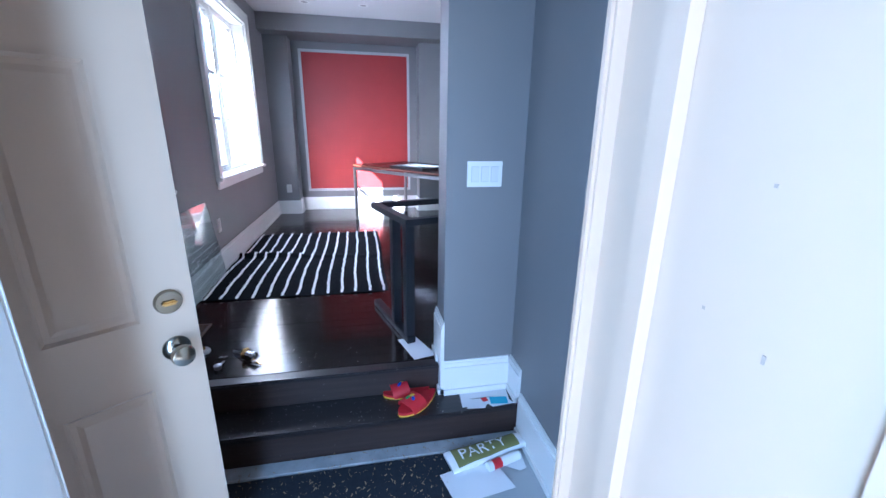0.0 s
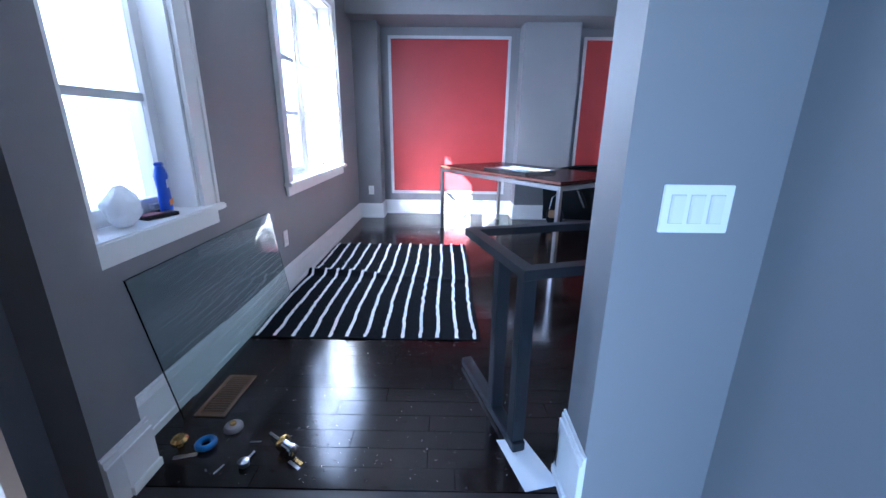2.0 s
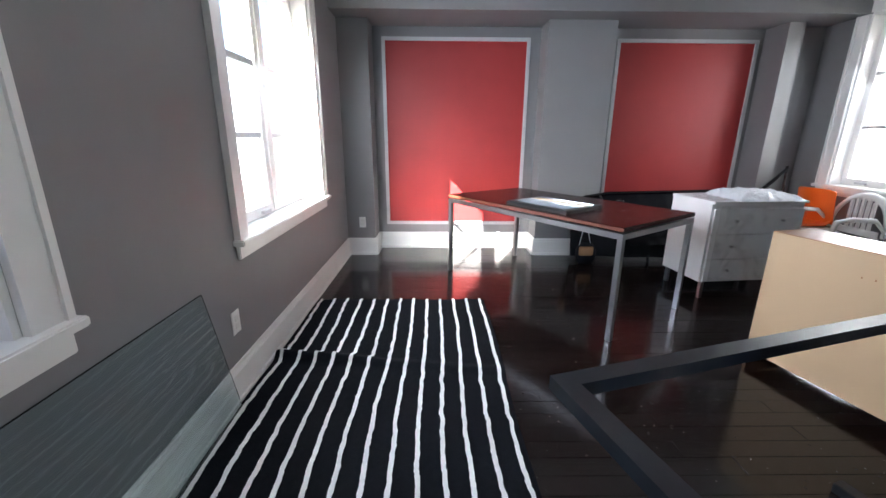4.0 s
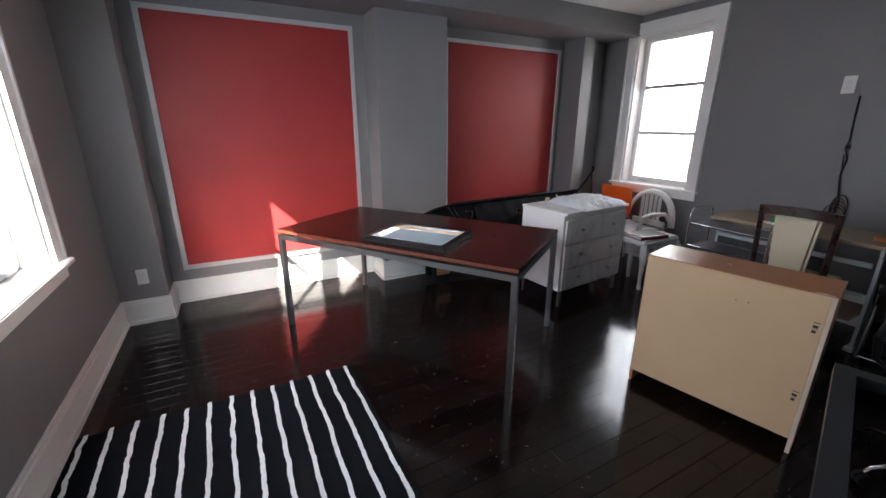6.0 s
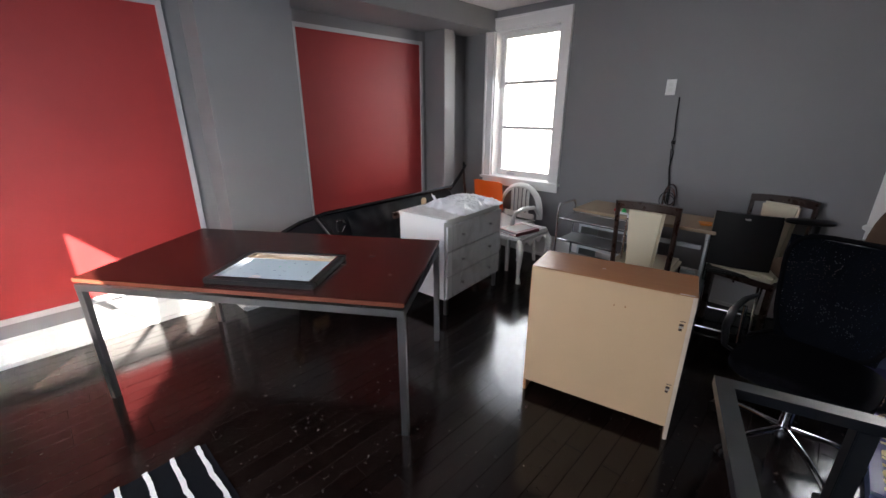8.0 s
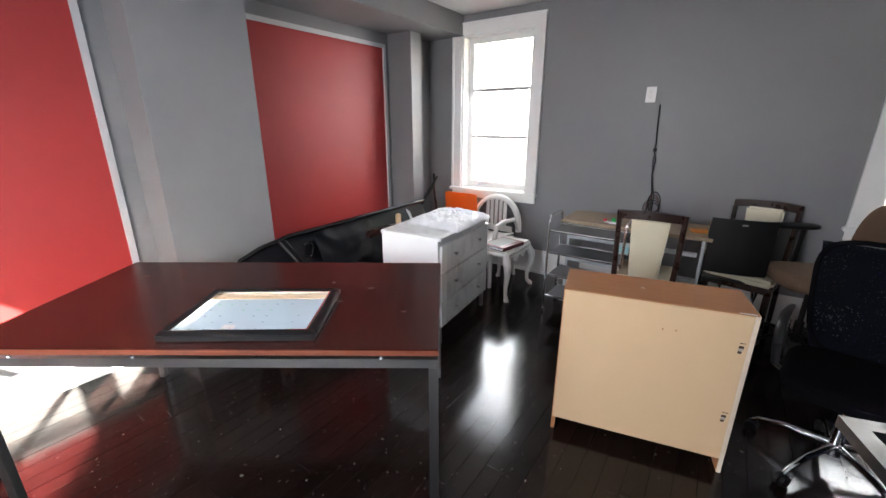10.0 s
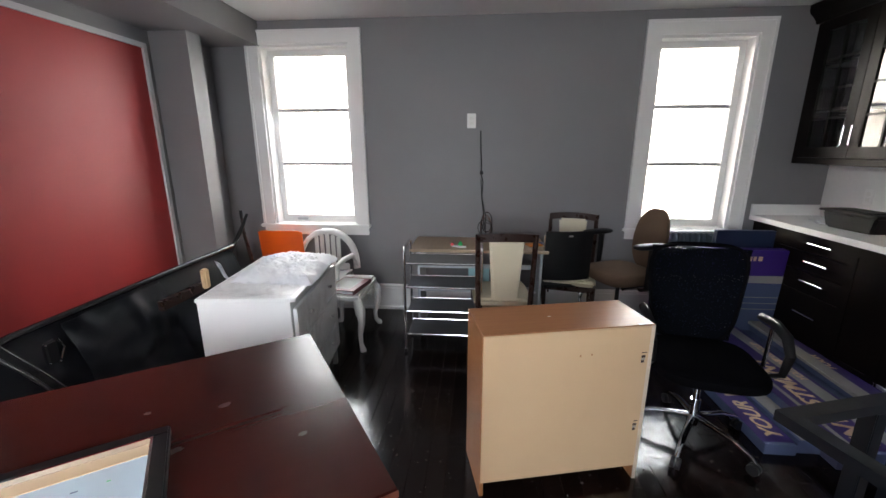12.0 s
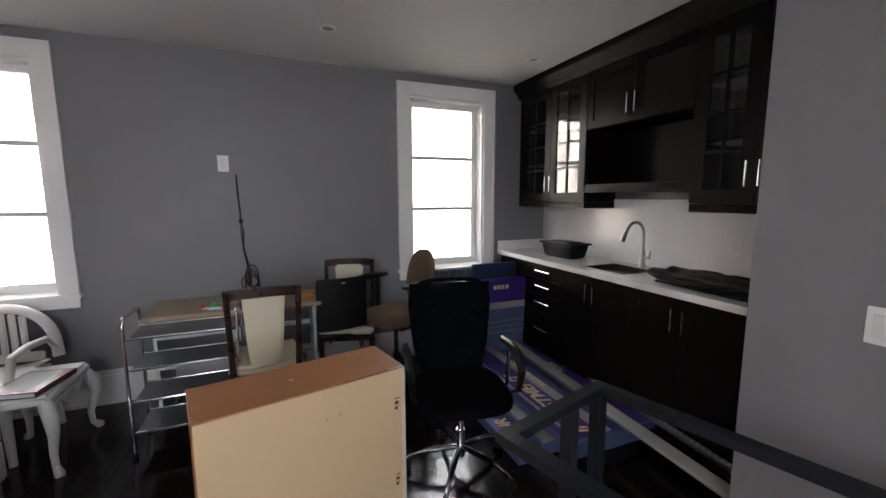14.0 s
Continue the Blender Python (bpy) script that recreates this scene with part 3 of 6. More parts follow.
def big_table():
    a = math.atan2(4.719 - 6.159, 0.89 + 0.109)
    t = thing("desk_table", "large mahogany table with square brushed-steel legs", "table", pose(-0.109, 6.159, 0, 0, 0, math.degrees(a)))
    L, W = 1.753, 0.922
    part("tabletop", rbox(0, 0, 0.722, L, W, 0.75, 0.003), MAHOG, t)
    part("edge_band", rbox(-0.002, -0.002, 0.726, L + 0.002, 0.0, 0.746, 0.0005, 1), EDGEWOOD, t)
    bm = ring(bmesh.new(), 'z', 0, 0, L, W, 0.03, 0.675, 0.71)
    part("apron_frame", bm, STEEL, t, smooth=False)
    for x, y, r, k in ((1.42, 0.55, 0.022, 1), (1.30, 0.40, 0.02, 2), (1.22, 0.62, 0.012, 3), (0.22, 0.7, 0.016, 4), (1.6, 0.3, 0.014, 5)):
        rg = random.Random(k)
        pts = [(x + r * rg.uniform(0.6, 1.1) * math.cos(a * 0.35), y + 0.7 * r * rg.uniform(0.6, 1.1) * math.sin(a * 0.35)) for a in range(18)]
        part("smudge", prism(pts, 0.75, 0.7504), SMUDGE, t)
    for i in range(4):
        for y in (0.015, W - 0.015):
            part("spacer", tubed([(0.2 + i * 0.45, y, 0.70), (0.2 + i * 0.45, y, 0.725)], 0.008, 8), CHROME, t)
    for x in (0, L - 0.035):
        for y in (0, W - 0.035):
            part("leg", rbox(x, y, 0, x + 0.035, y + 0.035, 0.675, 0.002), STEEL, t)
    return t


big_table()


def box_cabinet():
    # a cabinet unit seen from its back
    a = math.degrees(math.atan2(3.778 - 4.513, 1.776 - 1.607))
    c = thing("base_cabinet", "cherry laminate cabinet unit with a bare beige hardboard back", "cabinet", pose(1.607, 4.513, 0, 0, 0, a))
    L, D, H = 0.754, 0.285, 0.785
    part("top_panel", rbox(0, 0.002, H - 0.018, L, D, H, 0.001, 1), CHERRY, c)
    part("side_panel", rbox(0, 0.002, 0, 0.018, D, H - 0.018, 0.001, 1), CHERRY, c)
    part("side_panel", rbox(L - 0.018, 0.002, 0, L, D, H - 0.018, 0.001, 1), CHERRY, c)
    part("bottom_panel", rbox(0.018, 0.004, 0.08, L - 0.018, D, 0.098, 0.001, 1), CHERRY, c)
    part("back_panel", rbox(0.004, -0.004, 0.075, L - 0.018, 0.002, H - 0.004, 0.001, 1), BEIGE, c)
    part("front_door", rbox(0.02, D - 0.018, 0.1, L - 0.02, D, H - 0.02, 0.001, 1), CHERRY, c)
    part("paint_chip", rbox(0.33, 0.14, H, 0.345, 0.147, H + 0.0006, 0.0002, 1), PAPER, c)
    part("torn_edge", rbox(L - 0.07, 0.004, H, L - 0.012, 0.012, H + 0.0006, 0.0002, 1), PAPER, c)
    for z in (0.61, 0.27):
        for dz, h, w_, col in ((0.0, 0.012, 0.014, DARKWOOD), (0.014, 0.008, 0.018, GREYCARD), (0.024, 0.012, 0.018, DARKWOOD), (0.046, 0.004, 0.022, DARKWOOD)):
            part("sticker", rbox(L - 0.05, -0.005, z + dz, L - 0.05 + w_, -0.0041, z + dz + h, 0.0002, 1), col, c)
    part("edge_strip", rbox(L - 0.0175, -0.0035, 0.0, L - 0.0002, 0.0015, H - 0.003, 0.0005, 1), PALEEDGE, c, "pale worn edge strip")
    part("edge_strip", rbox(L + 0.0002, 0.0, H - 0.010, L + 0.0012, D, H - 0.0005, 0.0003, 1), PALEEDGE, c, "pale worn edge strip")
    for x, z in ((0.42, 0.66), (0.47, 0.663)):
        part("scuff", rbox(x, -0.0046, z, x + 0.006, -0.0041, z + 0.009, 0.0002, 1), CHERRY, c)
    return c


box_cabinet()


def white_dresser():
    d = thing("dresser", "white three-drawer dresser wrapped in clear film", "dresser", pose(1.862, 5.905, 0, 0, 0, -84))
    # local x runs along the side, y away along the drawer front
    D, W, H = 0.48, 0.80, 0.80
    part("body", rbox(0, 0, 0.14, D - 0.026, W, H - 0.02, 0.002), WHITELAC, d)
    part("top", rbox(-0.006, -0.006, H - 0.02, D + 0.004, W + 0.006, H, 0.003), WHITELAC, d)
    z = 0.15
    for h in (0.19, 0.205, 0.205):
        dr = part("drawer", rbox(D - 0.02, 0.012, z, D, W - 0.012, z + h - 0.010, 0.003), WHITELAC, d)
        for y in (0.2, 0.6):
            part("knob", lathe([(0.008, 0), (0.006, 0.01), (0.012, 0.016), (0.011, 0.022), (0.004, 0.024)], 12), STEEL, dr, m=Matrix.Translation((D, y, z + h / 2)) @ Matrix.Rotation(radians(90), 4, 'Y'))
        z += h
    for x in (0.02, D - 0.05):
        for y in (0.02, W - 0.05):
            part("leg", rbox(x, y, 0, x + 0.03, y + 0.03, 0.14, 0.002), STEEL, d)
    return d


white_dresser()


def desk_frame():
    ca = 16.2
    d = thing("metal_desk", "dark grey steel desk without its top", "desk", pose(0.22, 2.675, 0, 0, 0, ca))
    L, W, H = 1.30, 0.60, 0.725
    bm = ring(bmesh.new(), 'z', 0, 0, L, W, 0.05, H - 0.035, H)
    part("top_frame", bm, DESKMETAL, d, smooth=False)
    for x in (0.0, L - 0.05):
        for y in (0.0, 0.20):
            part("leg", rbox(x, y, 0.04, x + 0.05, y + 0.05, H - 0.035, 0.003), DESKMETAL, d)
        part("foot", rbox(x, -0.01, 0.0, x + 0.05, W, 0.04, 0.003), DESKMETAL, d)
    return d


desk_frame()


def rug():
    x0, x1, y0, y1 = -1.165, 0.165, 3.485, 5.40
    def f(u, v):
        x = x0 + (x1 - x0) * u + 0.006 * math.sin(9 * v + 2)
        y = y0 + (y1 - y0) * v
        yc = 4.47 - 0.16 * (u - .5)
        z = 0.006 + 0.042 * math.exp(-((y - yc) / 0.04) ** 2) * (0.6 + 0.4 * math.sin(5 * u + 1)) + 0.004 * math.sin(17 * u + 5 * v)
        return (x, y, max(z, 0.004))
    r = thing("rug", "black rug with thin wavy white stripes, rumpled on dark boards", "rug")
    part("weave", sheet(60, 150, f, 0.006), RUGBLACK, r)
    n = 13
    for i in range(n):
        u0 = 0.03 + 0.942 * i / (n - 1)
        bm = bmesh.new()
        rng = random.Random(i)
        ph, prev = rng.uniform(0, 6), None
        for j in range(161):
            v = j / 160
            uc = u0 + 0.006 * noise.noise(Vector((v * 9, ph, 0))) + 0.0045 * noise.noise(Vector((v * 30, ph, 3))) + rng.uniform(-0.0008, 0.0008)
            hw = 0.0075 + rng.uniform(-0.0012, 0.0012)
            a, b = f(uc - hw, v), f(uc + hw, v)
            cur = [bm.verts.new((a[0], a[1], a[2] + 0.0085)), bm.verts.new((b[0], b[1], b[2] + 0.0085))]
            if prev:
                bm.faces.new((prev[0], prev[1], cur[1], cur[0]))
            prev = cur
        part("stripe", bm, RUGWHITE, r)
    return r


rug()


def kitchen():
    FR = 2.19
    BK = SY
    def front(bm_name, x0, x1, z0, z1, parent, y=FR):
        o = part(bm_name, rbox(x0 + 0.002, y - 0.02, z0 + 0.002, x1 - 0.002, y, z1 - 0.002, 0.002), CABINET, parent)
        if bm_name == "door":
            t = 0.06
            bm = ring(bmesh.new(), 'y', x0 + .002, z0 + .002, x1 - .002, z1 - .002, t, y, y + 0.006)
            part("door_frame", bm, CABINET, o, smooth=False)
        return o
    def hbar(x, z, w, parent, y=FR):
        bm = tubed([(x - w / 2, y + 0.03, z), (x + w / 2, y + 0.03, z)], 0.006, 10)
        for s in (-1, 1):
            tube(bm, [(x + s * w * 0.36, y, z), (x + s * w * 0.36, y + 0.03, z)], 0.004, 8)
        part("handle", bm, CHROME, parent)
    def vbar(x, z, w, parent, y=FR):
        bm = tubed([(x, y + 0.03, z - w / 2), (x, y + 0.03, z + w / 2)], 0.006, 10)
        for s in (-1, 1):
            tube(bm, [(x, y, z + s * w * 0.36), (x, y + 0.03, z + s * w * 0.36)], 0.004, 8)
        part("handle", bm, CHROME, parent)
    # base units
    c = thing("base_cabinet", "black-brown drawer base unit with chrome bar handles", "cabinet")
    part("body", rbox(2.77, BK, 0.1, EX - 0.002, FR - 0.02, 0.92, 0.001, 1), CABINET, c)
    for z0, z1 in ((0.79, 0.92), (0.65, 0.79), (0.50, 0.65), (0.12, 0.50)):
        d = front("drawer", 2.77, EX - 0.35, z0, z1, c)
        hbar(2.97, z1 - 0.06 if z0 > 0.2 else z1 - 0.14, 0.19, d)
    for x0, x1 in ((2.08, 2.77), (1.41, 2.08)):
        c = thing("base_cabinet", "black-brown two-door base unit with chrome bar handles", "cabinet")
        part("body", rbox(x0, BK, 0.1, x1, FR - 0.02, 0.92, 0.001, 1), CABINET, c)
        m = (x0 + x1) / 2
        for a, b, hx in ((x0, m, m - 0.035), (m, x1, m + 0.035)):
            d = front("door", a, b, 0.12, 0.915, c)
            vbar(hx, 0.79, 0.13, d)
    c = thing("base_cabinet", "black-brown narrow base unit beside the wall", "cabinet")
    part("body", rbox(1.192, BK, 0.1, 1.41, FR - 0.02, 0.92, 0.001, 1), CABINET, c)
    front("door", 1.192, 1.41, 0.12, 0.915, c)
    bm = bmesh.new()
    box(bm, 1.192, BK + 0.05, 0, EX - 0.002, FR - 0.07, 0.1)
    tagged(part("plinth", bm, CABINET, smooth=False), "black plinth under the kitchen units", "plinth")
    # worktop with a sink hole
    w = thing("worktop", "white quartz worktop with low upstand", "worktop")
    bm = bmesh.new()
    sx0, sx1, sy0, sy1 = 2.23, 2.61, 1.80, 2.11
    for b in ((1.192, BK + .012, sx0, FR + 0.025), (sx1, BK + .012, EX - .001, FR + 0.025), (sx0, BK + .012, sx1, sy0), (sx0, sy1, sx1, FR + 0.025)):
        box(bm, b[0], b[1], 0.92, b[2], b[3], 0.96)
    bmesh.ops.remove_doubles(bm, verts=bm.verts, dist=0.0001)
    part("slab", bm, STONE, w, smooth=False)
    bm = bmesh.new()
    box(bm, EX - 0.02, BK + .012, 0.96, EX - 0.001, FR + 0.025, 1.05)
    part("upstand", bm, STONE, w, smooth=False)
    bm = bmesh.new()
    box(bm, 1.192, BK, 0.96, EX - 0.001, BK + 0.011, 1.46)
    structure("backsplash", bm, STONE)
    s = thing("sink", "undermounted dark steel sink", "sink")
    bm = bmesh.new()
    box(bm, sx0, sy0, 0.70, sx1, sy1, 0.71)
    for b in ((sx0 - .01, sy0 - .01, sx0, sy1 + .01), (sx1, sy0 - .01, sx1 + .01, sy1 + .01), (sx0, sy0 - .01, sx1, sy0), (sx0, sy1, sx1, sy1 + .01)):
        box(bm, b[0], b[1], 0.70, b[2], b[3], 0.919)
    for b in ((sx0 + .0005, sy0 + .0005, sx0 + .008, sy1 - .0005), (sx1 - .008, sy0 + .0005, sx1 - .0005, sy1 - .0005), (sx0 + .008, sy0 + .0005, sx1 - .008, sy0 + .008), (sx0 + .008, sy1 - .008, sx1 - .008, sy1 - .0005)):
        box(bm, b[0], b[1], 0.711, b[2], b[3], 0.9605)
    part("bowl", bm, DARKSINK, s, smooth=False)
    part("drain", lathe([(0.04, 0.711), (0.04, 0.713), (0.02, 0.712)], 16, 2.42, 1.955), CHROME, s)
    f = thing("kitchen_tap", "brushed gooseneck kitchen tap", "tap", pose(2.41, 1.735, 0.96))
    part("base", lathe([(0.028, 0), (0.026, 0.02), (0.02, 0.03), (0.02, 0.12), (0.014, 0.13)]), STEEL, f)
    pts = [(0, 0, 0.1), (0, 0, 0.25)] + [(0, 0.085 - 0.085 * math.cos(a), 0.25 + 0.085 * math.sin(a)) for a in [radians(15 * k) for k in range(1, 11)]] + [(0, 0.19, 0.24)]
    part("spout", tubed(pts, 0.011, 12), STEEL, f)
    part("spray_head", tubed([(0, 0.178, 0.262), (0, 0.205, 0.2)], [0.013, 0.017], 12), STEEL, f)
    part("lever", tubed([(0.0, 0, 0.07), (-0.06, 0, 0.075), (-0.066, 0, 0.13)], [0.012, 0.012, 0.006], 10), STEEL, f)
    # wall units
    UF, UB, UT = 1.99, 1.39, 2.42
    def wall_unit(label, x0, x1, z0, z1, doors, glazed, handle_low=True):
        u = thing("wall_cabinet", label, "cabinet")
        bm = bmesh.new()
        t = 0.018
        box(bm, x0, BK, z0, x0 + t, UF - 0.02, z1)
        box(bm, x1 - t, BK, z0, x1, UF - 0.02, z1)
        box(bm, x0 + t, BK, z0, x1 - t, UF - 0.02, z0 + t)
        box(bm, x0 + t, BK, z1 - t, x1 - t, UF - 0.02, z1)
        box(bm, x0 + t, BK, z0 + t, x1 - t, BK + 0.01, z1 - t)
        part("carcass", bm, CABINET, u, smooth=False)
        step = (x1 - x0) / doors
        for i in range(doors):
            a, b = x0 + i * step + 0.002, x0 + (i + 1) * step - 0.002
            f_ = 0.075 if glazed else 0.06
            bm = ring(bmesh.new(), 'y', a, z0 + .002, b, z1 - .002, f_, UF - 0.02, UF)
            d = part("door", bm, CABINET, u, smooth=False)
            if glazed:
                p = bmesh.new()
                box(p, a + f_, UF - 0.012, z0 + f_, b - f_, UF - 0.008, z1 - f_)
                part("pane", p, GLASS, d, smooth=False)
                g = bmesh.new()
                mx = (a + b) / 2
                box(g, mx - .008, UF - 0.008, z0 + f_, mx + .008, UF, z1 - f_)
                n = 4
                for k in range(1, n):
                    z = z0 + f_ + (z1 - z0 - 2 * f_) * k / n
                    box(g, a + f_, UF - 0.007, z - .008, b - f_, UF - 0.001, z + .008)
                part("glazing_bar", g, CABINET, d, smooth=False)
            else:
                p = bmesh.new()
                box(p, a + f_, UF - 0.016, z0 + f_, b - f_, UF - 0.010, z1 - f_)
                part("panel", p, CABINET, d, smooth=False)
            if doors == 1:
                hx = b - 0.03
            else:
                hx = b - 0.03 if i % 2 == 0 else a + 0.03
            vbar(hx, z0 + 0.155 if z1 - z0 > 0.6 else z0 + 0.12, 0.13, d, UF)
        if glazed:
            part("light_rail", rbox(x0, BK, z0 - 0.05, x1, UF - 0.004, z0 - 0.001, 0.004, 1), CABINET, u)
            for z in (z0 + 0.34, z0 + 0.66):
                bm = bmesh.new()
                box(bm, x0 + t, BK + 0.01, z, x1 - t, UF - 0.04, z + 0.016)
                part("shelf", bm, CABINET, u, smooth=False)
        return u
    wall_unit("black-brown glazed wall cabinet with lattice panes", 2.77, 3.65, UB + 0.05, UT, 2, True)
    wall_unit("black-brown wall cabinet above an open microwave bay", 1.895, 2.768, 1.99, UT, 2, False)
    wall_unit("black-brown glazed wall cabinet beside the bay", 1.195, 1.893, UB + 0.05, UT, 2, True)
    bay = thing("open_shelf", "black-brown open microwave bay between wall cabinets", "shelf")
    for nm, q in (("shelf", (1.895, BK, 1.515, 2.768, UF, 1.575)), ("side_panel", (1.895, BK, 1.576, 1.91, UF - 0.02, 1.988)),
                  ("side_panel", (2.753, BK, 1.576, 2.768, UF - 0.02, 1.988)), ("back_panel", (1.911, BK, 1.576, 2.752, BK + 0.01, 1.988))):
        part(nm, rbox(*q, 0.001, 1), CABINET, bay)
    bm = bmesh.new()
    box(bm, 3.651, BK, UB, EX - 0.001, UF - 0.02, UT)
    tagged(part("filler_panel", bm, CABINET, smooth=False), "black-brown filler panel beside the east wall", "panel")
    # crown
    bm = bmesh.new()
    prof = [(UF - 0.02, UT), (UF + 0.005, UT), (UF + 0.012, UT + 0.02), (UF + 0.03, UT + 0.045), (UF + 0.062, UT + 0.075), (UF + 0.07, UT + 0.1), (UF + 0.07, CZ - 0.001), (UF - 0.02, CZ - 0.001)]
    a = [bm.verts.new((1.192, y, z)) for y, z in prof]
    b = [bm.verts.new((EX - 0.001, y, z)) for y, z in prof]
    n = len(prof)
    for i in range(n):
        bm.faces.new((a[i], a[(i + 1) % n], b[(i + 1) % n], b[i]))
    bm.faces.new(a)
    bm.faces.new(b[::-1])
    tagged(part("crown_moulding", bm, CABINET), "black-brown crown moulding over the wall cabinets", "moulding")


kitchen()

# ---- outside, seen through the east windows ----
def backdrop():
    """Bright winter trees and sky, some way off."""
    m = bpy.data.materials.new("winter_distance")
    m.use_nodes = True
    nt = m.node_tree
    b = nt.nodes["Principled BSDF"]
    co = nt.nodes.new("ShaderNodeTexCoord")
    mp = nt.nodes.new("ShaderNodeMapping")
    mp.inputs["Scale"].default_value = (1, 1.6, 0.5)
    nt.links.new(co.outputs["Object"], mp.inputs["Vector"])
    n = nt.nodes.new("ShaderNodeTexNoise")
    n.inputs["Scale"].default_value, n.inputs["Detail"].default_value, n.inputs["Roughness"].default_value = 1.6, 12, 0.75
    nt.links.new(mp.outputs[0], n.inputs["Vector"])
    sep = nt.nodes.new("ShaderNodeSeparateXYZ")
    nt.links.new(co.outputs["Object"], sep.inputs[0])
    hgt = nt.nodes.new("ShaderNodeMapRange")
    hgt.inputs["From Min"].default_value, hgt.inputs["From Max"].default_value = 1.0, 7.0
    hgt.inputs["To Min"].default_value, hgt.inputs["To Max"].default_value = -0.12, 0.16
    nt.links.new(sep.outputs[2], hgt.inputs["Value"])
    add = nt.nodes.new("ShaderNodeMath")
    nt.links.new(n.outputs["Fac"], add.inputs[0])
    nt.links.new(hgt.outputs["Result"], add.inputs[1])
    cr = nt.nodes.new("ShaderNodeValToRGB")
    e = cr.color_ramp.elements
    e[0].position, e[0].color = 0.36, (0.42, 0.38, 0.33, 1)
    e[1].position, e[1].color = 0.62, (0.85, 0.93, 1.0, 1)
    k = cr.color_ramp.elements.new(0.47)
    k.color = (0.72, 0.68, 0.62, 1)
    k = cr.color_ramp.elements.new(0.54)
    k.color = (0.85, 0.84, 0.8, 1)
    nt.links.new(add.outputs[0], cr.inputs[0])
    nt.links.new(cr.outputs[0], b.inputs["Base Color"])
    nt.links.new(cr.outputs[0], b.inputs["Emission Color"])
    b.inputs["Emission Strength"].default_value = 0.45
    b.inputs["Roughness"].default_value = 1
    bm = bmesh.new()
    box(bm, 12.0, -12, -0.5, 12.1, 22, 9.5)
    tagged(part("backdrop", bm, m, smooth=False), kind="structure")


backdrop()


# ---- loose things ----
def picture_frame():
    # a framed planner lying on the table
    a = math.degrees(math.atan2(5.132 - 5.593, 0.671 - 0.335))
    p = thing("picture_frame", "black-framed wall planner lying face up on the mahogany table", "picture", pose(0.335, 5.593, 0.7505, 0, 0, a))
    L, W = 0.58, 0.43
    for i, b in enumerate(((0, 0, L, 0.035), (0, W - 0.035, L, W), (0, 0.035, 0.035, W - 0.035), (L - 0.035, 0.035, L, W - 0.035))):
        part("frame_bar", rbox(b[0], b[1], 0, b[2], b[3], 0.028, 0.004), BLACK, p)
    bm = ring(bmesh.new(), 'z', 0.035, 0.035, L - 0.035, W - 0.035, 0.006, 0.01, 0.0285)
    part("inner_trim", bm, CHROME, p, smooth=False)
    bm = bmesh.new()
    box(bm, 0.04, 0.04, 0.004, L - 0.04, W - 0.04, 0.012)
    part("sheet", bm, PLANNER, p, "pale blue planner sheet", smooth=False)
    bm = bmesh.new()
    box(bm, 0.042, W - 0.085, 0.012, L - 0.042, W - 0.042, 0.014)
    part("card_strip", bm, BEIGE, p, smooth=False)
    rng = random.Random(3)
    for r in range(5):
        for c in range(7):
            if rng.random() < 0.75:
                x, y = 0.08 + c * 0.063 + rng.uniform(-.006, .006), 0.07 + r * 0.055
                bm = bmesh.new()
                box(bm, x, y, 0.0123, x + rng.uniform(.006, .014), y + 0.004, 0.0127)
                part("mark", bm, GREEN if rng.random() < .5 else TEALCARD, p, smooth=False)
    for k in range(4):
        bm = bmesh.new()
        box(bm, 0.2, 0.075 + k * 0.009, 0.0123, 0.25, 0.078 + k * 0.009, 0.0127)
        part("mark", bm, LILAC, p, smooth=False)


PLANNER = material("planner_sheet", (0.5, 0.62, 0.7), 0.15, vary=0.03, coat=0.5)
picture_frame()


def bubble_wrap():
    def f(u, v):
        w = (u - 0.5, v - 0.5)
        r = max(abs(w[0]), abs(w[1])) * 2
        n = noise.noise(Vector((u * 5, v * 4, 0.3))) * 0.02 + noise.noise(Vector((u * 14, v * 11, 2))) * 0.012 + abs(noise.noise(Vector((u * 26, v * 22, 5)))) * 0.014
        x = 2.10 + 0.56 * u + 0.02 * noise.noise(Vector((v * 6, 1, 1)))
        y = 5.42 + 0.46 * v + 0.04 * noise.noise(Vector((u * 5, 2, 1))) + 0.05 * u
        z = 0.800 + max(0.0, (1 - r ** 5)) * (0.055 + n)
        return (x, y, max(z, 0.8005))
    p = thing("bubble_wrap", "crumpled bubble wrap on top of the white dresser", "packaging")
    part("film", sheet(90, 70, f), FILM, p)


bubble_wrap()


def wrapping_film():
    p = thing("wrapping_film", "loose sheet of clear film over the dresser drawers", "packaging", pose(1.862, 5.905, 0, 0, 0, -84))
    D = 0.48
    def f(u, v):
        n = noise.noise(Vector((u * 7, v * 7, 5))) * 0.010 + noise.noise(Vector((u * 19, v * 15, 3))) * 0.005
        return (D + 0.024 + 0.6 * n + 0.004 * v, 0.03 + 0.74 * u, 0.17 + 0.6 * v)
    part("front_sheet", sheet(60, 60, f), CLEARFILM, p)
    def g(u, v):
        n = abs(noise.noise(Vector((u * 8, v * 8, 1)))) * 0.014 + abs(noise.noise(Vector((u * 22, v * 16, 3)))) * 0.007
        return (0.01 + 0.45 * u, 0.02 + 0.34 * v + 0.03 * noise.noise(Vector((u * 5, 0, 2))), 0.802 + n)
    part("top_sheet", sheet(60, 40, g), CLEARFILM, p)


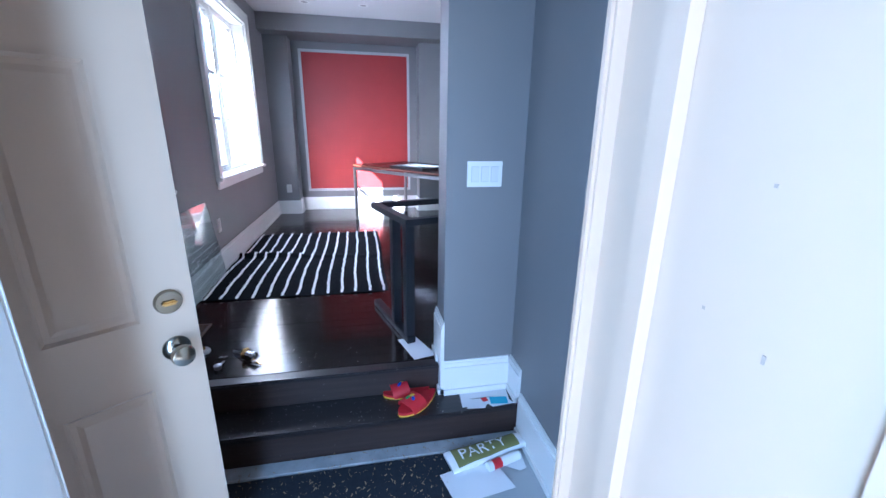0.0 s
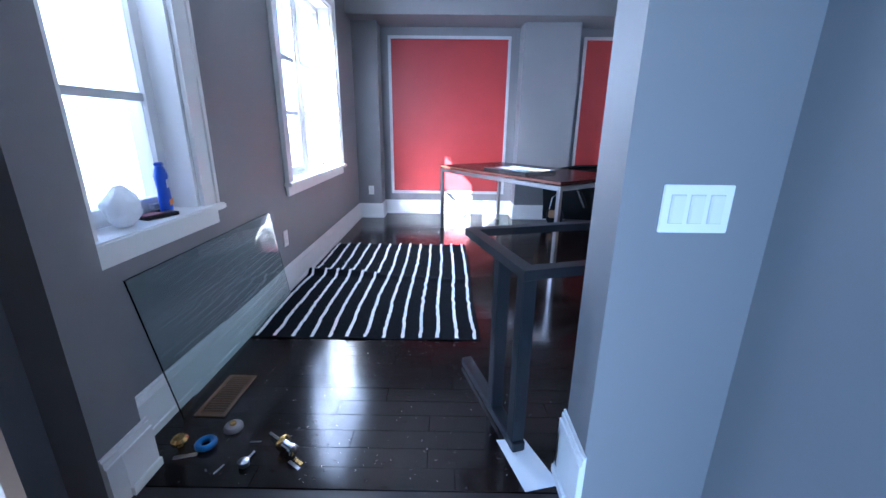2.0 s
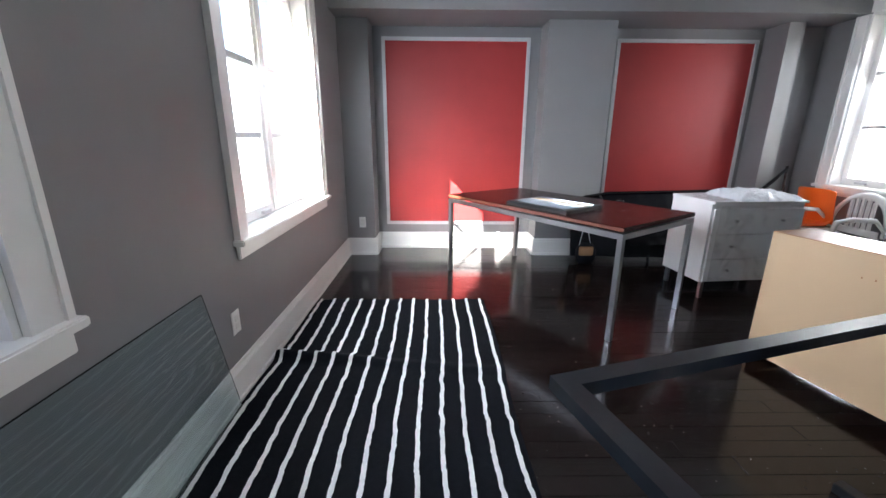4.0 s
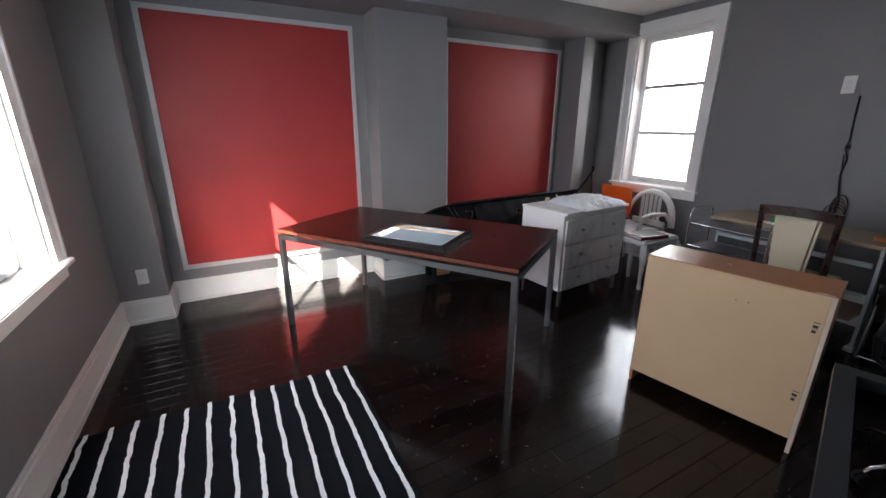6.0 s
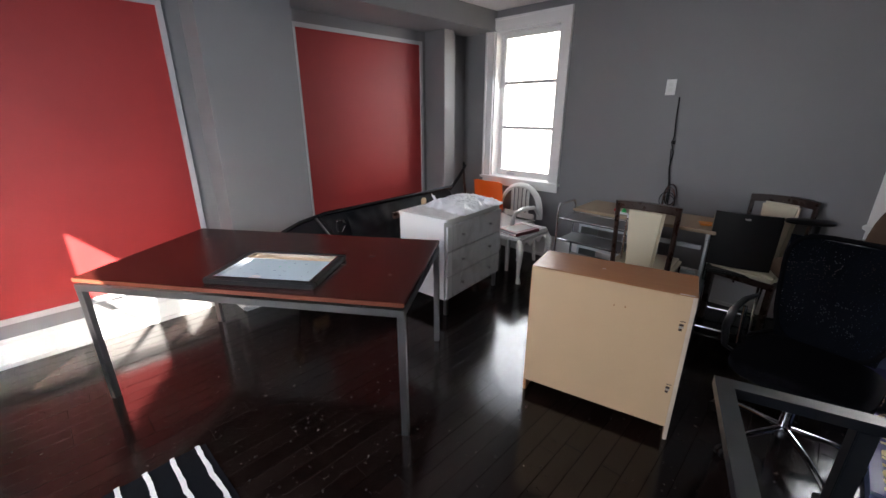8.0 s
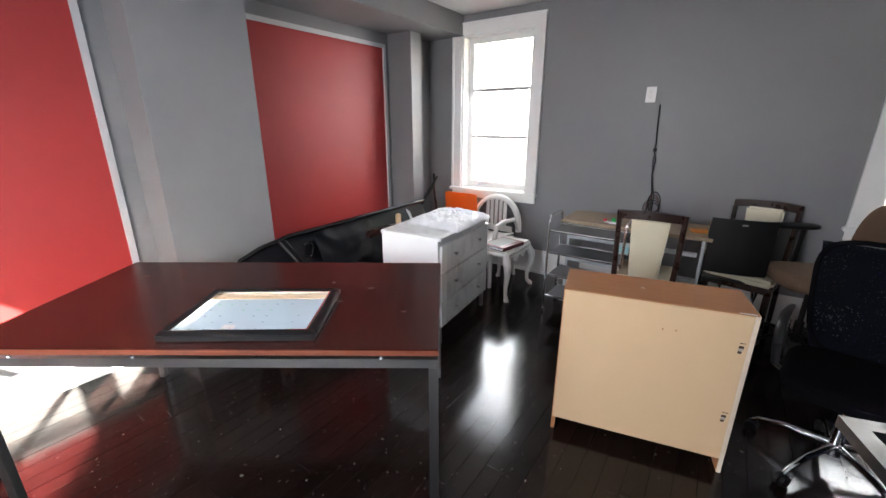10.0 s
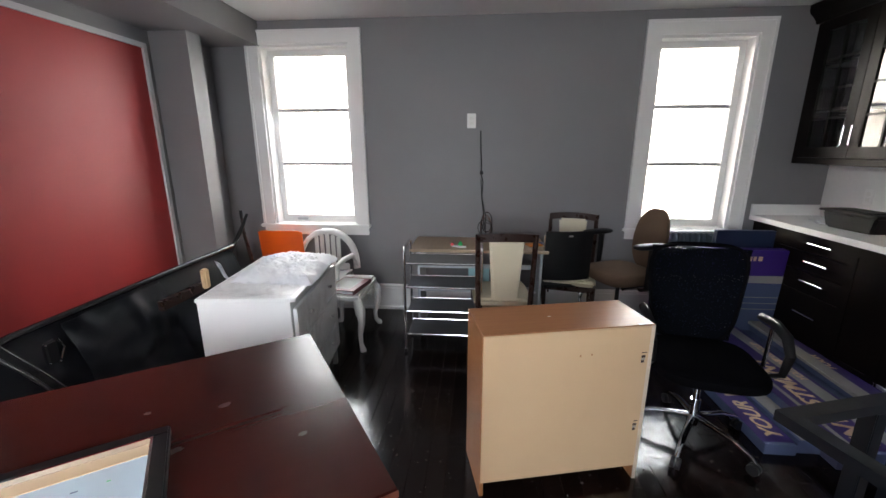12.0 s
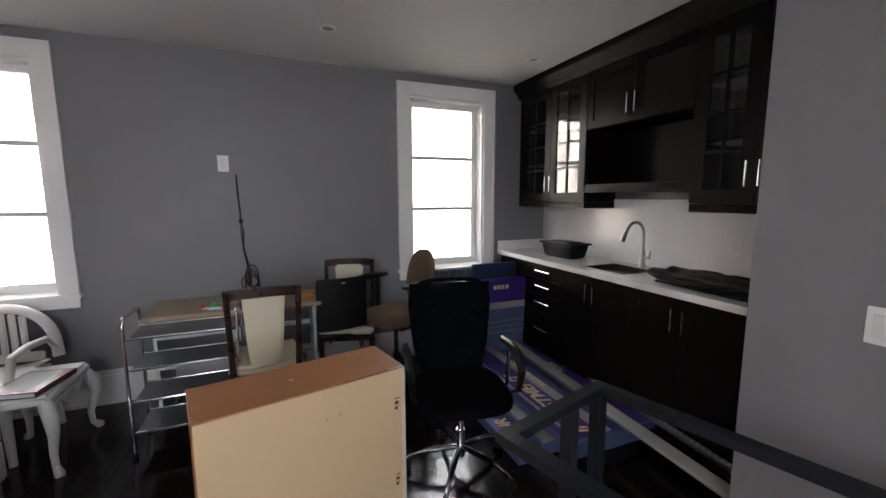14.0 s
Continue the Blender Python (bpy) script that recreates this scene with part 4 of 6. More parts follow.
CLEARFILM = bpy.data.materials.new("thin_clear_film")
CLEARFILM.use_nodes = True
_n = CLEARFILM.node_tree
_t, _g, _x = _n.nodes.new("ShaderNodeBsdfTransparent"), _n.nodes.new("ShaderNodeBsdfGlossy"), _n.nodes.new("ShaderNodeMixShader")
_g.inputs["Roughness"].default_value = 0.15
_c = _n.nodes.new("ShaderNodeTexCoord")
_w = _n.nodes.new("ShaderNodeTexNoise")
_w.inputs["Scale"].default_value, _w.inputs["Detail"].default_value, _w.inputs["Distortion"].default_value = 7, 4, 1.5
_n.links.new(_c.outputs["Object"], _w.inputs["Vector"])
_r = _n.nodes.new("ShaderNodeMapRange")
_r.inputs["From Min"].default_value, _r.inputs["From Max"].default_value = 0.5, 0.7
_r.inputs["To Max"].default_value = 0.15
_n.links.new(_w.outputs["Fac"], _r.inputs["Value"])
_m = _n.nodes.new("ShaderNodeMath")
_m.operation = 'ADD'
_n.links.new(_r.outputs["Result"], _m.inputs[0])
_m.inputs[1].default_value = 0.06
_d, _y = _n.nodes.new("ShaderNodeBsdfDiffuse"), _n.nodes.new("ShaderNodeMixShader")
_d.inputs["Color"].default_value = (0.85, 0.86, 0.88, 1)
_n.links.new(_m.outputs[0], _y.inputs[0])
_n.links.new(_t.outputs[0], _y.inputs[1])
_n.links.new(_d.outputs[0], _y.inputs[2])
_x.inputs[0].default_value = 0.07
_n.links.new(_y.outputs[0], _x.inputs[1])
_n.links.new(_g.outputs[0], _x.inputs[2])
_n.links.new(_x.outputs[0], _n.nodes["Material Output"].inputs[0])
wrapping_film()


def folded_bed():
    # a black padded folding frame leaning on the north wall
    p = thing("folded_couch", "folded black vinyl couch frame leaning behind the table", "furniture")
    a, b = Vector((1.20, 6.62, 0)), Vector((3.10, 6.50, 0))
    def top(u):
        return 0.60 + 0.095 * min(1.0, u / 0.17) ** 0.7 + 0.065 * max(0.0, u - 0.17)
    def f(u, v):
        q = a.lerp(b, u)
        lean = 0.16 * (1 - v)
        bulge = -0.03 * math.sin(math.pi * v) * math.sin(math.pi * min(1, u * 2.2) if u < .45 else math.pi * (u - .45) / .55) + 0.04 * noise.noise(Vector((u * 5, v * 2.4, 0))) + 0.006 * noise.noise(Vector((u * 18, v * 9, 2)))
        return (q.x, q.y - lean + bulge, 0.06 + (top(u) - 0.06) * v)
    part("padding", sheet(60, 16, f, 0.03), VINYL, p)
    part("top_rail", tubed([(a.x - 0.03, a.y - 0.01, 0.52)] + [(a.lerp(b, u).x, a.lerp(b, u).y - 0.01, top(u) + 0.01) for u in (0, .08, .2, .4, .6, .8, 1)], 0.017, 10), TAPE, p)
    part("end_post", tubed([(b.x - 0.02, b.y, 0.72), (3.20, 6.47, 0.86), (3.30, 6.46, 0.98)], [0.016, 0.018, 0.012], 10), BLACK, p)
    for u0, r in ((0.15, 0.016), (0.175, 0.007)):
        pts = []
        for k in range(11):
            v = 1 - 0.75 * k / 10
            q = f(u0 + 0.14 * (1 - v), v)
            pts.append((q[0], q[1] - 0.036, q[2]))
        part("strap", tubed(pts, r, 8, flat=0.4), BLACK if r > 0.01 else TAPE, p)
    q = f(0.245, 0.84)
    part("buckle", rbox(q[0] - 0.035, q[1] - 0.07, q[2] - 0.06, q[0] + 0.03, q[1] - 0.045, q[2] + 0.06, 0.012), BLACK, p)
    part("buckle_loop", tubed([(q[0] + 0.035, q[1] - 0.06, q[2] + 0.05), (q[0] + 0.055, q[1] - 0.06, q[2]), (q[0] + 0.03, q[1] - 0.06, q[2] - 0.05)], 0.005, 8), CHROME, p)
    for dx, dz in ((-0.028, -0.045), (0.015, -0.055), (-0.03, 0.045)):
        part("stud", lathe([(0.006, 0), (0.005, 0.004), (0.001, 0.006)], 10), CHROME, p, m=Matrix.Translation((q[0] + dx, q[1] - 0.071, q[2] + dz)) @ Matrix.Rotation(radians(90), 4, 'X'))
    part("end_cap", rbox(1.155, 6.50, 0.50, 1.195, 6.63, 0.605, 0.012), BEIGE, p, "bare wooden end cap")
    def fold(u, v):
        q = f(0.30 + 0.30 * u, 0.98 - 0.72 * v)
        n = 0.025 * math.sin(7 * u + 3 * v) * v + 0.02 * noise.noise(Vector((u * 6, v * 6, 4)))
        return (q[0] + 0.02 * n, q[1] - 0.05 - 0.05 * v * math.sin(math.pi * u) + n, q[2] - 0.02 * v)
    part("loose_cover", sheet(30, 20, fold, 0.004), VINYL, p)
    part("wooden_slat", rbox(2.18, 6.36, 0.585, 2.54, 6.40, 0.645, 0.004), DARKWOOD, p, "brown wooden slat")
    def crumple(u, v):
        n = 0.02 * noise.noise(Vector((u * 5, v * 5, 9)))
        return (2.62 + 0.05 * u + 0.09 * v + n, 6.32 + n + 0.01 * v, 0.62 + 0.15 * (1 - v) - 0.03 * u)
    part("torn_padding", sheet(12, 12, crumple, 0.002), FILM, p, "white torn padding")
    part("slat_tip", rbox(2.52, 6.33, 0.60, 2.57, 6.37, 0.735, 0.01), BEIGE, p)
    for x in (1.35, 2.0, 2.95):
        part("foot", tubed([(x, 6.42, 0.08), (x, 6.40, 0.0)], 0.014, 8), BLACK, p)


VINYL = material("black_vinyl", (0.004, 0.0045, 0.0065), 0.6, spec=0.2, vary=0.2, scale=8, bump=0.35, bscale=160)
TAPE = material("worn_black_tape", (0.01, 0.01, 0.011), 0.2, vary=0.3, scale=12, bump=1.0, bscale=45)
folded_bed()


def leaning_board():
    b = thing("wooden_chair_leg", "dark wooden chair leg with a black ferrule leaning in the corner", "furniture", pose(3.38, 6.55, 0))
    part("post", tubed([(0.02, -0.12, 0.0), (0.02, -0.03, 0.5), (0.02, 0.02, 0.8), (0.015, 0.02, 0.93)], [0.03, 0.032, 0.024, 0.018], 10, flat=0.6), DARKWOOD, b)
    part("ferrule", tubed([(0.015, 0.02, 0.93), (0.012, 0.018, 1.0)], 0.02, 10, flat=0.7), BLACK, b)


leaning_board()


def shoulder_bag():
    b = thing("shoulder_bag", "black and brown shoulder bag slumped on the floor by the skirting", "bag", pose(1.33, 6.38, 0))
    def f(u, v):
        t = 2 * math.pi * u
        z = 0.22 * v
        r = 0.5 + 0.5 * math.sin(math.pi * min(1, v * .9 + .08))
        return (0.11 * r * math.cos(t) + 0.012 * noise.noise(Vector((math.cos(t) * 2, math.sin(t) * 2, v * 5))), 0.06 * r * math.sin(t) + 0.03 * v, 0.002 + z)
    bm = sheet(24, 10, f)
    part("body", bm, VINYL, b)
    part("flap", rbox(-0.10, -0.065, 0.10, 0.05, -0.045, 0.2, 0.01), TANLEATHER, b, "tan leather flap")
    part("strap", tubed([(-0.08, 0, 0.2), (-0.05, 0.02, 0.34), (0.0, 0.03, 0.38), (0.04, 0.01, 0.2)], 0.008, 8, flat=0.4), PAPER, b)


TANLEATHER = material("tan_leather", (0.45, 0.26, 0.13), 0.5, vary=0.1)
shoulder_bag()


def orange_chair():
    c = thing("orange_chair", "orange moulded plastic chair beneath the window", "chair", pose(3.42, 6.29, 0, 0, 0, 0))
    def f(u, v):
        return (0.12 - 0.05 * math.cos(math.pi * (u - 0.5)) - 0.04 * v, -0.20 + 0.40 * u, 0.50 + 0.31 * v - 0.02 * abs(2 * u - 1) ** 6)
    part("backrest", sheet(20, 12, f, 0.008), ORANGE, c)
    def g(u, v):
        return (-0.30 + 0.42 * v, -0.20 + 0.40 * u, 0.44 + 0.03 * (2 * u - 1) ** 2 + 0.06 * max(0, v - 0.85) / 0.15)
    part("seat", sheet(16, 12, g, 0.008), ORANGE, c)
    for sx in (-0.24, 0.08):
        for sy in (-0.16, 0.16):
            part("leg", tubed([(sx, sy, 0.44), (sx * 1.15, sy * 1.1, 0)], 0.010, 10), CHROME, c)


orange_chair()


def plastic_chair():
    c = thing("garden_chair", "white moulded plastic armchair with slotted back", "chair", pose(3.30, 5.90, 0, 0, 0, -4))
    # the back is towards +x, the seat towards -x
    arch = [(0.25 + 0.03 * math.sin(math.pi * k / 16), 0.27 * math.cos(math.pi * k / 16), 0.46 + 0.33 * math.sin(math.pi * k / 16) ** 0.8) for k in range(17)]
    part("back_rim", tubed(arch, 0.034, 12, flat=0.55), WPLASTIC, c)
    for k in range(5):
        y = (k - 2) * 0.052
        part("back_slat", rbox(0.247, y - 0.019, 0.46, 0.264, y + 0.019, 0.775 - 0.015 * abs(k - 2), 0.007), WPLASTIC, c)
    part("back_band", rbox(0.24, -0.2, 0.44, 0.262, 0.2, 0.50, 0.006), WPLASTIC, c)
    def g(u, v):
        return (-0.22 + 0.46 * v, -0.23 + 0.46 * u, 0.41 + 0.03 * (2 * u - 1) ** 2)
    part("seat", sheet(14, 12, g, 0.012), WPLASTIC, c)
    for s in (-1, 1):
        part("armrest", tubed([(0.25, s * 0.27, 0.50), (0.12, s * 0.285, 0.615), (-0.05, s * 0.28, 0.625), (-0.17, s * 0.27, 0.60), (-0.21, s * 0.26, 0.42)], 0.022, 10, flat=0.7), WPLASTIC, c)
        for x in (-0.19, 0.2):
            part("leg", tubed([(x, s * 0.22, 0.42), (x * 1.2, s * 0.25, 0.0)], [0.028, 0.018], 10), WPLASTIC, c)


plastic_chair()


def carved_stool():
    c = thing("carved_stool", "white stool with cabriole legs and a book on its seat", "stool", pose(3.115, 5.565, 0, 0, 0, 0))
    W, D = 0.25, 0.17
    part("seat", rbox(-W, -D, 0.40, W, D, 0.455, 0.018, 3), WPLASTIC, c)
    for s in (-1, 1):
        def ap(u, v, s=s):
            return (-W + 0.03 + (2 * W - 0.06) * u, s * (D - 0.015), 0.40 - v * (0.04 + 0.025 * math.cos(6 * math.pi * u)))
        part("apron", sheet(24, 3, ap, 0.012), WPLASTIC, c)
        for t in (-1, 1):
            path = [(s * a * 1.0, t * b, z) for a, b, z in ((W - 0.03, D - 0.03, 0.40), (W + 0.005, D + 0.0, 0.33), (W + 0.01, D + 0.005, 0.24), (W - 0.02, D - 0.02, 0.12), (W - 0.015, D - 0.015, 0.05), (W + 0.012, D + 0.008, 0.012), (W + 0.015, D + 0.01, 0.0))]
            part("leg", tubed(path, [0.034, 0.036, 0.026, 0.018, 0.016, 0.024, 0.02], 12), WPLASTIC, c)
    b = thing("book", "dark red book with a pale cover lying on the stool", "book", pose(3.03, 5.53, 0.4555, 0, 0, -10))
    part("pages", rbox(-0.15, -0.11, 0.004, 0.15, 0.108, 0.026, 0.002), PAPER, b)
    part("cover", rbox(-0.155, -0.115, 0.0, 0.155, 0.115, 0.004, 0.001, 1), MAROON, b)
    part("cover", rbox(-0.155, -0.115, 0.026, 0.155, 0.115, 0.032, 0.001, 1), MAROON, b)
    part("spine", rbox(-0.157, -0.118, 0.0, 0.157, -0.112, 0.032, 0.001, 1), MAROON, b)
    part("picture", rbox(-0.12, -0.07, 0.0322, 0.13, 0.10, 0.0328, 0.0002, 1), GREYCARD, b)


MAROON = material("maroon_cover", (0.12, 0.01, 0.015), 0.35)
carved_stool()


def trolley():
    c = thing("trolley", "chrome trolley with four dark grey shelves", "trolley", pose(2.88, 5.06, 0, 0, 0, -90))
    # local x runs along the shelves, local y into the room's depth
    L, D = 0.56, 0.30
    for z in (0.69, 0.51, 0.32, 0.135):
        sh = part("shelf", rbox(0.012, 0.01, z, L - 0.012, D - 0.01, z + 0.012, 0.002), GREYSHELF, c)
        for y in (0.01, D - 0.01):
            part("edge_rail", tubed([(0.01, y, z + 0.012), (L - 0.01, y, z + 0.012)], 0.006, 8), CHROME, sh)
    for x in (0.0, L):
        pts = [(x, 0, 0.02), (x, 0, 0.77)] + [(x, 0.04 - 0.04 * math.cos(q), 0.77 + 0.05 * math.sin(q)) for q in [radians(30 * k) for k in range(1, 4)]] + [(x, D - 0.04 + 0.04 * math.sin(q), 0.77 + 0.05 * math.cos(q)) for q in [radians(30 * k) for k in range(0, 4)]] + [(x, D, 0.02)]
        part("upright", tubed(pts, 0.010, 10), CHROME, c)
        for y in (0, D):
            part("foot", tubed([(x, y, 0.03), (x, y, 0.0)], 0.013, 10), BLACK, c)


trolley()


def back_desk():
    c = thing("computer_desk", "small beige-topped desk with a pale steel frame", "desk", pose(3.17, 3.98, 0))
    D, L = 0.46, 1.09
    part("desktop", rbox(0, 0, 0.715, D, L, 0.74, 0.004), DESKTOP, c)
    for y in (0.04, L - 0.08):
        part("leg_panel", rbox(0.03, y, 0.02, D - 0.04, y + 0.02, 0.66, 0.002), PALESTEEL, c)
        part("foot", rbox(0.0, y - 0.01, 0.0, D, y + 0.04, 0.03, 0.004), PALESTEEL, c)
        part("bracket", rbox(0.02, y, 0.665, D - 0.02, y + 0.02, 0.714, 0.002), PALESTEEL, c)
    part("crossbar", rbox(0.03, 0.08, 0.58, 0.06, L - 0.08, 0.61, 0.002), PALESTEEL, c)
    part("crossbar", rbox(0.03, 0.08, 0.38, 0.06, L - 0.08, 0.40, 0.002), PALESTEEL, c)
    part("bracing_plate", rbox(0.10, 0.45, 0.40, 0.12, 0.62, 0.58, 0.002), PALETEAL, c)
    part("lower_shelf", rbox(0.02, 0.10, 0.20, D - 0.05, 0.55, 0.22, 0.003), DESKTOP, c)
    t = thing("toy_bricks", "small red green and white plastic toys on the desk", "toy", pose(3.26, 4.64, 0.7405))
    part("toy", rbox(0, 0.02, 0, 0.04, 0.10, 0.008, 0.003), PAPER, t)
    part("toy", lathe([(0.018, 0.008), (0.02, 0.02), (0.012, 0.035), (0.004, 0.045)], 12, 0.02, 0.03), GREEN, t)
    part("toy", rbox(0.0, 0.08, 0.008, 0.03, 0.11, 0.03, 0.006), REDRUBBER, t)
    part("toy", rbox(-0.03, -0.02, 0, 0.0, 0.06, 0.012, 0.004), PAPER, t)
    t = thing("coloured_cloth", "folded orange and blue scraps on the desk", "cloth", pose(3.36, 4.08, 0.7405, 0, 0, 20))
    part("fold", rbox(-0.05, -0.07, 0, 0.05, 0.05, 0.012, 0.005), LABELORANGE, t)
    part("fold", rbox(-0.02, -0.12, 0, 0.07, -0.04, 0.008, 0.003), TEALCARD, t)


DESKTOP = wood("worn_beige_top", (0.3, 0.22, 0.14), (0.4, 0.3, 0.2), 0.4)
PALESTEEL = material("pale_steel_paint", (0.5, 0.55, 0.56), 0.35)
PALETEAL = material("pale_teal_plate", (0.35, 0.6, 0.62), 0.3)
back_desk()


def dining_chair():
    # made with the back at x = 0, the seat towards +x
    c = thing("dining_chair", "dark wooden dining chair with a cream leatherette pad", "chair")
    W, H = 0.38, 0.955
    for s in (-1, 1):
        part("back_post", tubed([(-0.03, s * W / 2 * 1.02, H), (-0.01, s * W / 2, 0.7), (0.0, s * W / 2 * 0.96, 0.45), (-0.05, s * W / 2 * 0.96, 0.0)], [0.02, 0.02, 0.022, 0.018], 8, flat=0.75), DARKWOOD, c)
        part("front_leg", rbox(0.36, s * 0.19 - 0.02, 0, 0.40, s * 0.19 + 0.02, 0.43, 0.005), DARKWOOD, c)
        part("side_rail", rbox(0.0, s * 0.19 - 0.012, 0.38, 0.38, s * 0.19 + 0.012, 0.43, 0.003), DARKWOOD, c)
    def crest(u, v):
        return (-0.035 + 0.03 * (2 * u - 1) ** 2, -W / 2 - 0.01 + (W + 0.02) * u, H - 0.055 + 0.055 * v + 0.012 * (1 - (2 * u - 1) ** 2))
    part("crest_rail", sheet(14, 2, crest, 0.03), DARKWOOD, c)
    part("front_rail", rbox(0.37, -0.19, 0.38, 0.39, 0.19, 0.43, 0.003), DARKWOOD, c)
    bm = bmesh.new()
    box(bm, -0.02, -0.105, 0.475, 0.025, 0.105, 0.915)
    for v in bm.verts:
        if v.co.z > 0.8:
            v.co.x -= 0.02
            v.co.y *= 1.12
        else:
            v.co.y *= 0.86
    soften(bm, 0.017, 4)
    part("back_pad", bm, CREAMLEATHER, c)
    part("seat", rbox(-0.0, -0.21, 0.43, 0.41, 0.21, 0.485, 0.02, 3), CREAMLEATHER, c)
    return c


chair = dining_chair()
chair.matrix_basis = pose(2.79, 4.34, 0, 0, 0, 4)
tagged(chair, group="dining chairs")
chair2 = copy_thing(chair, pose(3.655, 3.70, 0, 0, 0, 166))
tagged(chair2, label="dark wooden dining chair with cream pad against the grey wall")


def folding_chair():
    c = thing("folding_chair", "black folding chair with chrome legs", "chair", pose(3.25, 3.83, 0, 0, 0, 9))
    # local y across, x towards the sitter's front
    W = 0.37
    def bk(u, v):
        return (-0.04 + 0.03 * (2 * u - 1) ** 2 - 0.02 * v, -W / 2 + W * u, 0.50 + 0.395 * v)
    part("backrest", sheet(14, 10, bk, 0.012), BLACK, c)
    part("grip_slot", rbox(-0.072, -0.02, 0.850, -0.045, 0.02, 0.870, 0.004), GREYCARD, c)
    for s in (-1, 1):
        part("frame", tubed([(-0.02, s * W / 2, 0.86), (0.0, s * W / 2, 0.5), (0.22, s * W / 2, 0.02)], 0.009, 8), CHROME, c)
        part("rear_leg", tubed([(0.16, s * (W / 2 - 0.02), 0.44), (-0.14, s * (W / 2 - 0.02), 0.02)], 0.009, 8), CHROME, c)
    part("crossbar", tubed([(0.2, -W / 2, 0.06), (0.2, W / 2, 0.06)], 0.008, 8), CHROME, c)
    part("crossbar", tubed([(-0.13, -W / 2 + 0.02, 0.03), (-0.13, W / 2 - 0.02, 0.03)], 0.008, 8), CHROME, c)
    part("seat", rbox(0.0, -W / 2 + 0.01, 0.42, 0.34, W / 2 - 0.01, 0.445, 0.008), BLACK, c)


folding_chair()


def star_base(c, r=0.30, h=0.10, top=0.42, metal=None, spin=0.0):
    metal = metal or CHROME
    for k in range(5):
        a = radians(72 * k + spin)
        ca, sa = math.cos(a), math.sin(a)
        part("base_arm", tubed([(0.02 * ca, 0.02 * sa, h + 0.03), (r * 0.6 * ca, r * 0.6 * sa, h + 0.015), (r * 0.93 * ca, r * 0.93 * sa, h - 0.02), (r * ca, r * sa, 0.06)], [0.02, 0.016, 0.014, 0.012], 10, flat=0.8), metal, c)
        w = bmesh.new()
        for s in (-1, 1):
            o = Vector((-sa, ca, 0)) * 0.012 * s
            p = Vector((r * ca, r * sa, 0.027)) + o
            tube(w, [p - Vector((-sa, ca, 0)) * 0.008, p + Vector((-sa, ca, 0)) * 0.008], 0.027, 14)
        part("castor", w, BLACK, c)
    part("gas_lift", tubed([(0, 0, h - 0.02), (0, 0, h + 0.13), (0, 0, h + 0.131), (0, 0, top)], [0.026, 0.026, 0.016, 0.016], 14), metal, c)


def pillow(cx, cy, cz, rx, ry, rz, e=0.5, nu=28, nv=14, warp=None):
    """A closed cushion: a superellipsoid."""
    def pw(q):
        return math.copysign(abs(q) ** e, q)
    bm = bmesh.new()
    rows = []
    for j in range(1, nv):
        f = -math.pi / 2 + math.pi * j / nv
        row = []
        for i in range(nu):
            t = 2 * math.pi * i / nu
            p = (cx + rx * pw(math.cos(f)) * pw(math.cos(t)), cy + ry * pw(math.cos(f)) * pw(math.sin(t)), cz + rz * pw(math.sin(f)))
            row.append(bm.verts.new(warp(*p) if warp else p))
        rows.append(row)
    for a, b in zip(rows, rows[1:]):
        for i in range(nu):
            bm.faces.new((a[i], a[(i + 1) % nu], b[(i + 1) % nu], b[i]))
    bm.faces.new(rows[0][::-1])
    bm.faces.new(rows[-1])
    return bm


def mesh_chair():
    c = thing("office_chair", "black mesh-backed swivel chair with chrome five-star base", "chair", pose(2.09, 3.375, 0, 0, 0, 169))
    star_base(c, spin=-171)
    part("seat", pillow(0.01, 0, 0.452, 0.25, 0.25, 0.045, 0.55), FABRIC, c)
    part("mechanism", rbox(-0.1, -0.06, 0.365, 0.1, 0.06, 0.414, 0.01), BLACK, c)
    def rim(u):
        a = 2 * math.pi * u
        ya = 0.222 * (abs(math.cos(a)) ** 0.5) * (1 if math.cos(a) > 0 else -1)
        za = 0.27 * (abs(math.sin(a)) ** 0.5) * (1 if math.sin(a) > 0 else -1)
        z = 0.735 + za
        return (-0.22 - 0.05 * math.sin((z - 0.48) * 3.2), ya * (0.88 + 0.5 * (z - 0.48)), z)
    part("back_frame", tubed([rim(k / 40) for k in range(40)], 0.012, 8, closed=True), FABRIC, c)
    def back(u, v):
        z = 0.48 + 0.51 * v
        wdt = 0.212 * (0.88 + 0.5 * (z - 0.48))
        return (-0.215 - 0.05 * math.sin((z - 0.48) * 3.2), -wdt + 2 * wdt * u, z)
    part("mesh_back", sheet(16, 16, back), MESH, c)
    part("back_stem", tubed([(-0.08, 0, 0.38), (-0.25, 0, 0.40), (-0.27, 0, 0.52)], 0.018, 8), BLACK, c)
    for s in (-1, 1):
        part("armrest", tubed([(-0.15, s * 0.28, 0.67), (-0.02, s * 0.285, 0.685), (0.10, s * 0.285, 0.665), (0.16, s * 0.28, 0.60), (0.15, s * 0.27, 0.50), (0.06, s * 0.25, 0.44)], [0.02, 0.024, 0.024, 0.02, 0.016, 0.014], 10, flat=0.6), BLACK, c)
        part("arm_post", tubed([(0.0, s * 0.27, 0.66), (0.0, s * 0.262, 0.46)], 0.010, 10), CHROME, c)
    return c


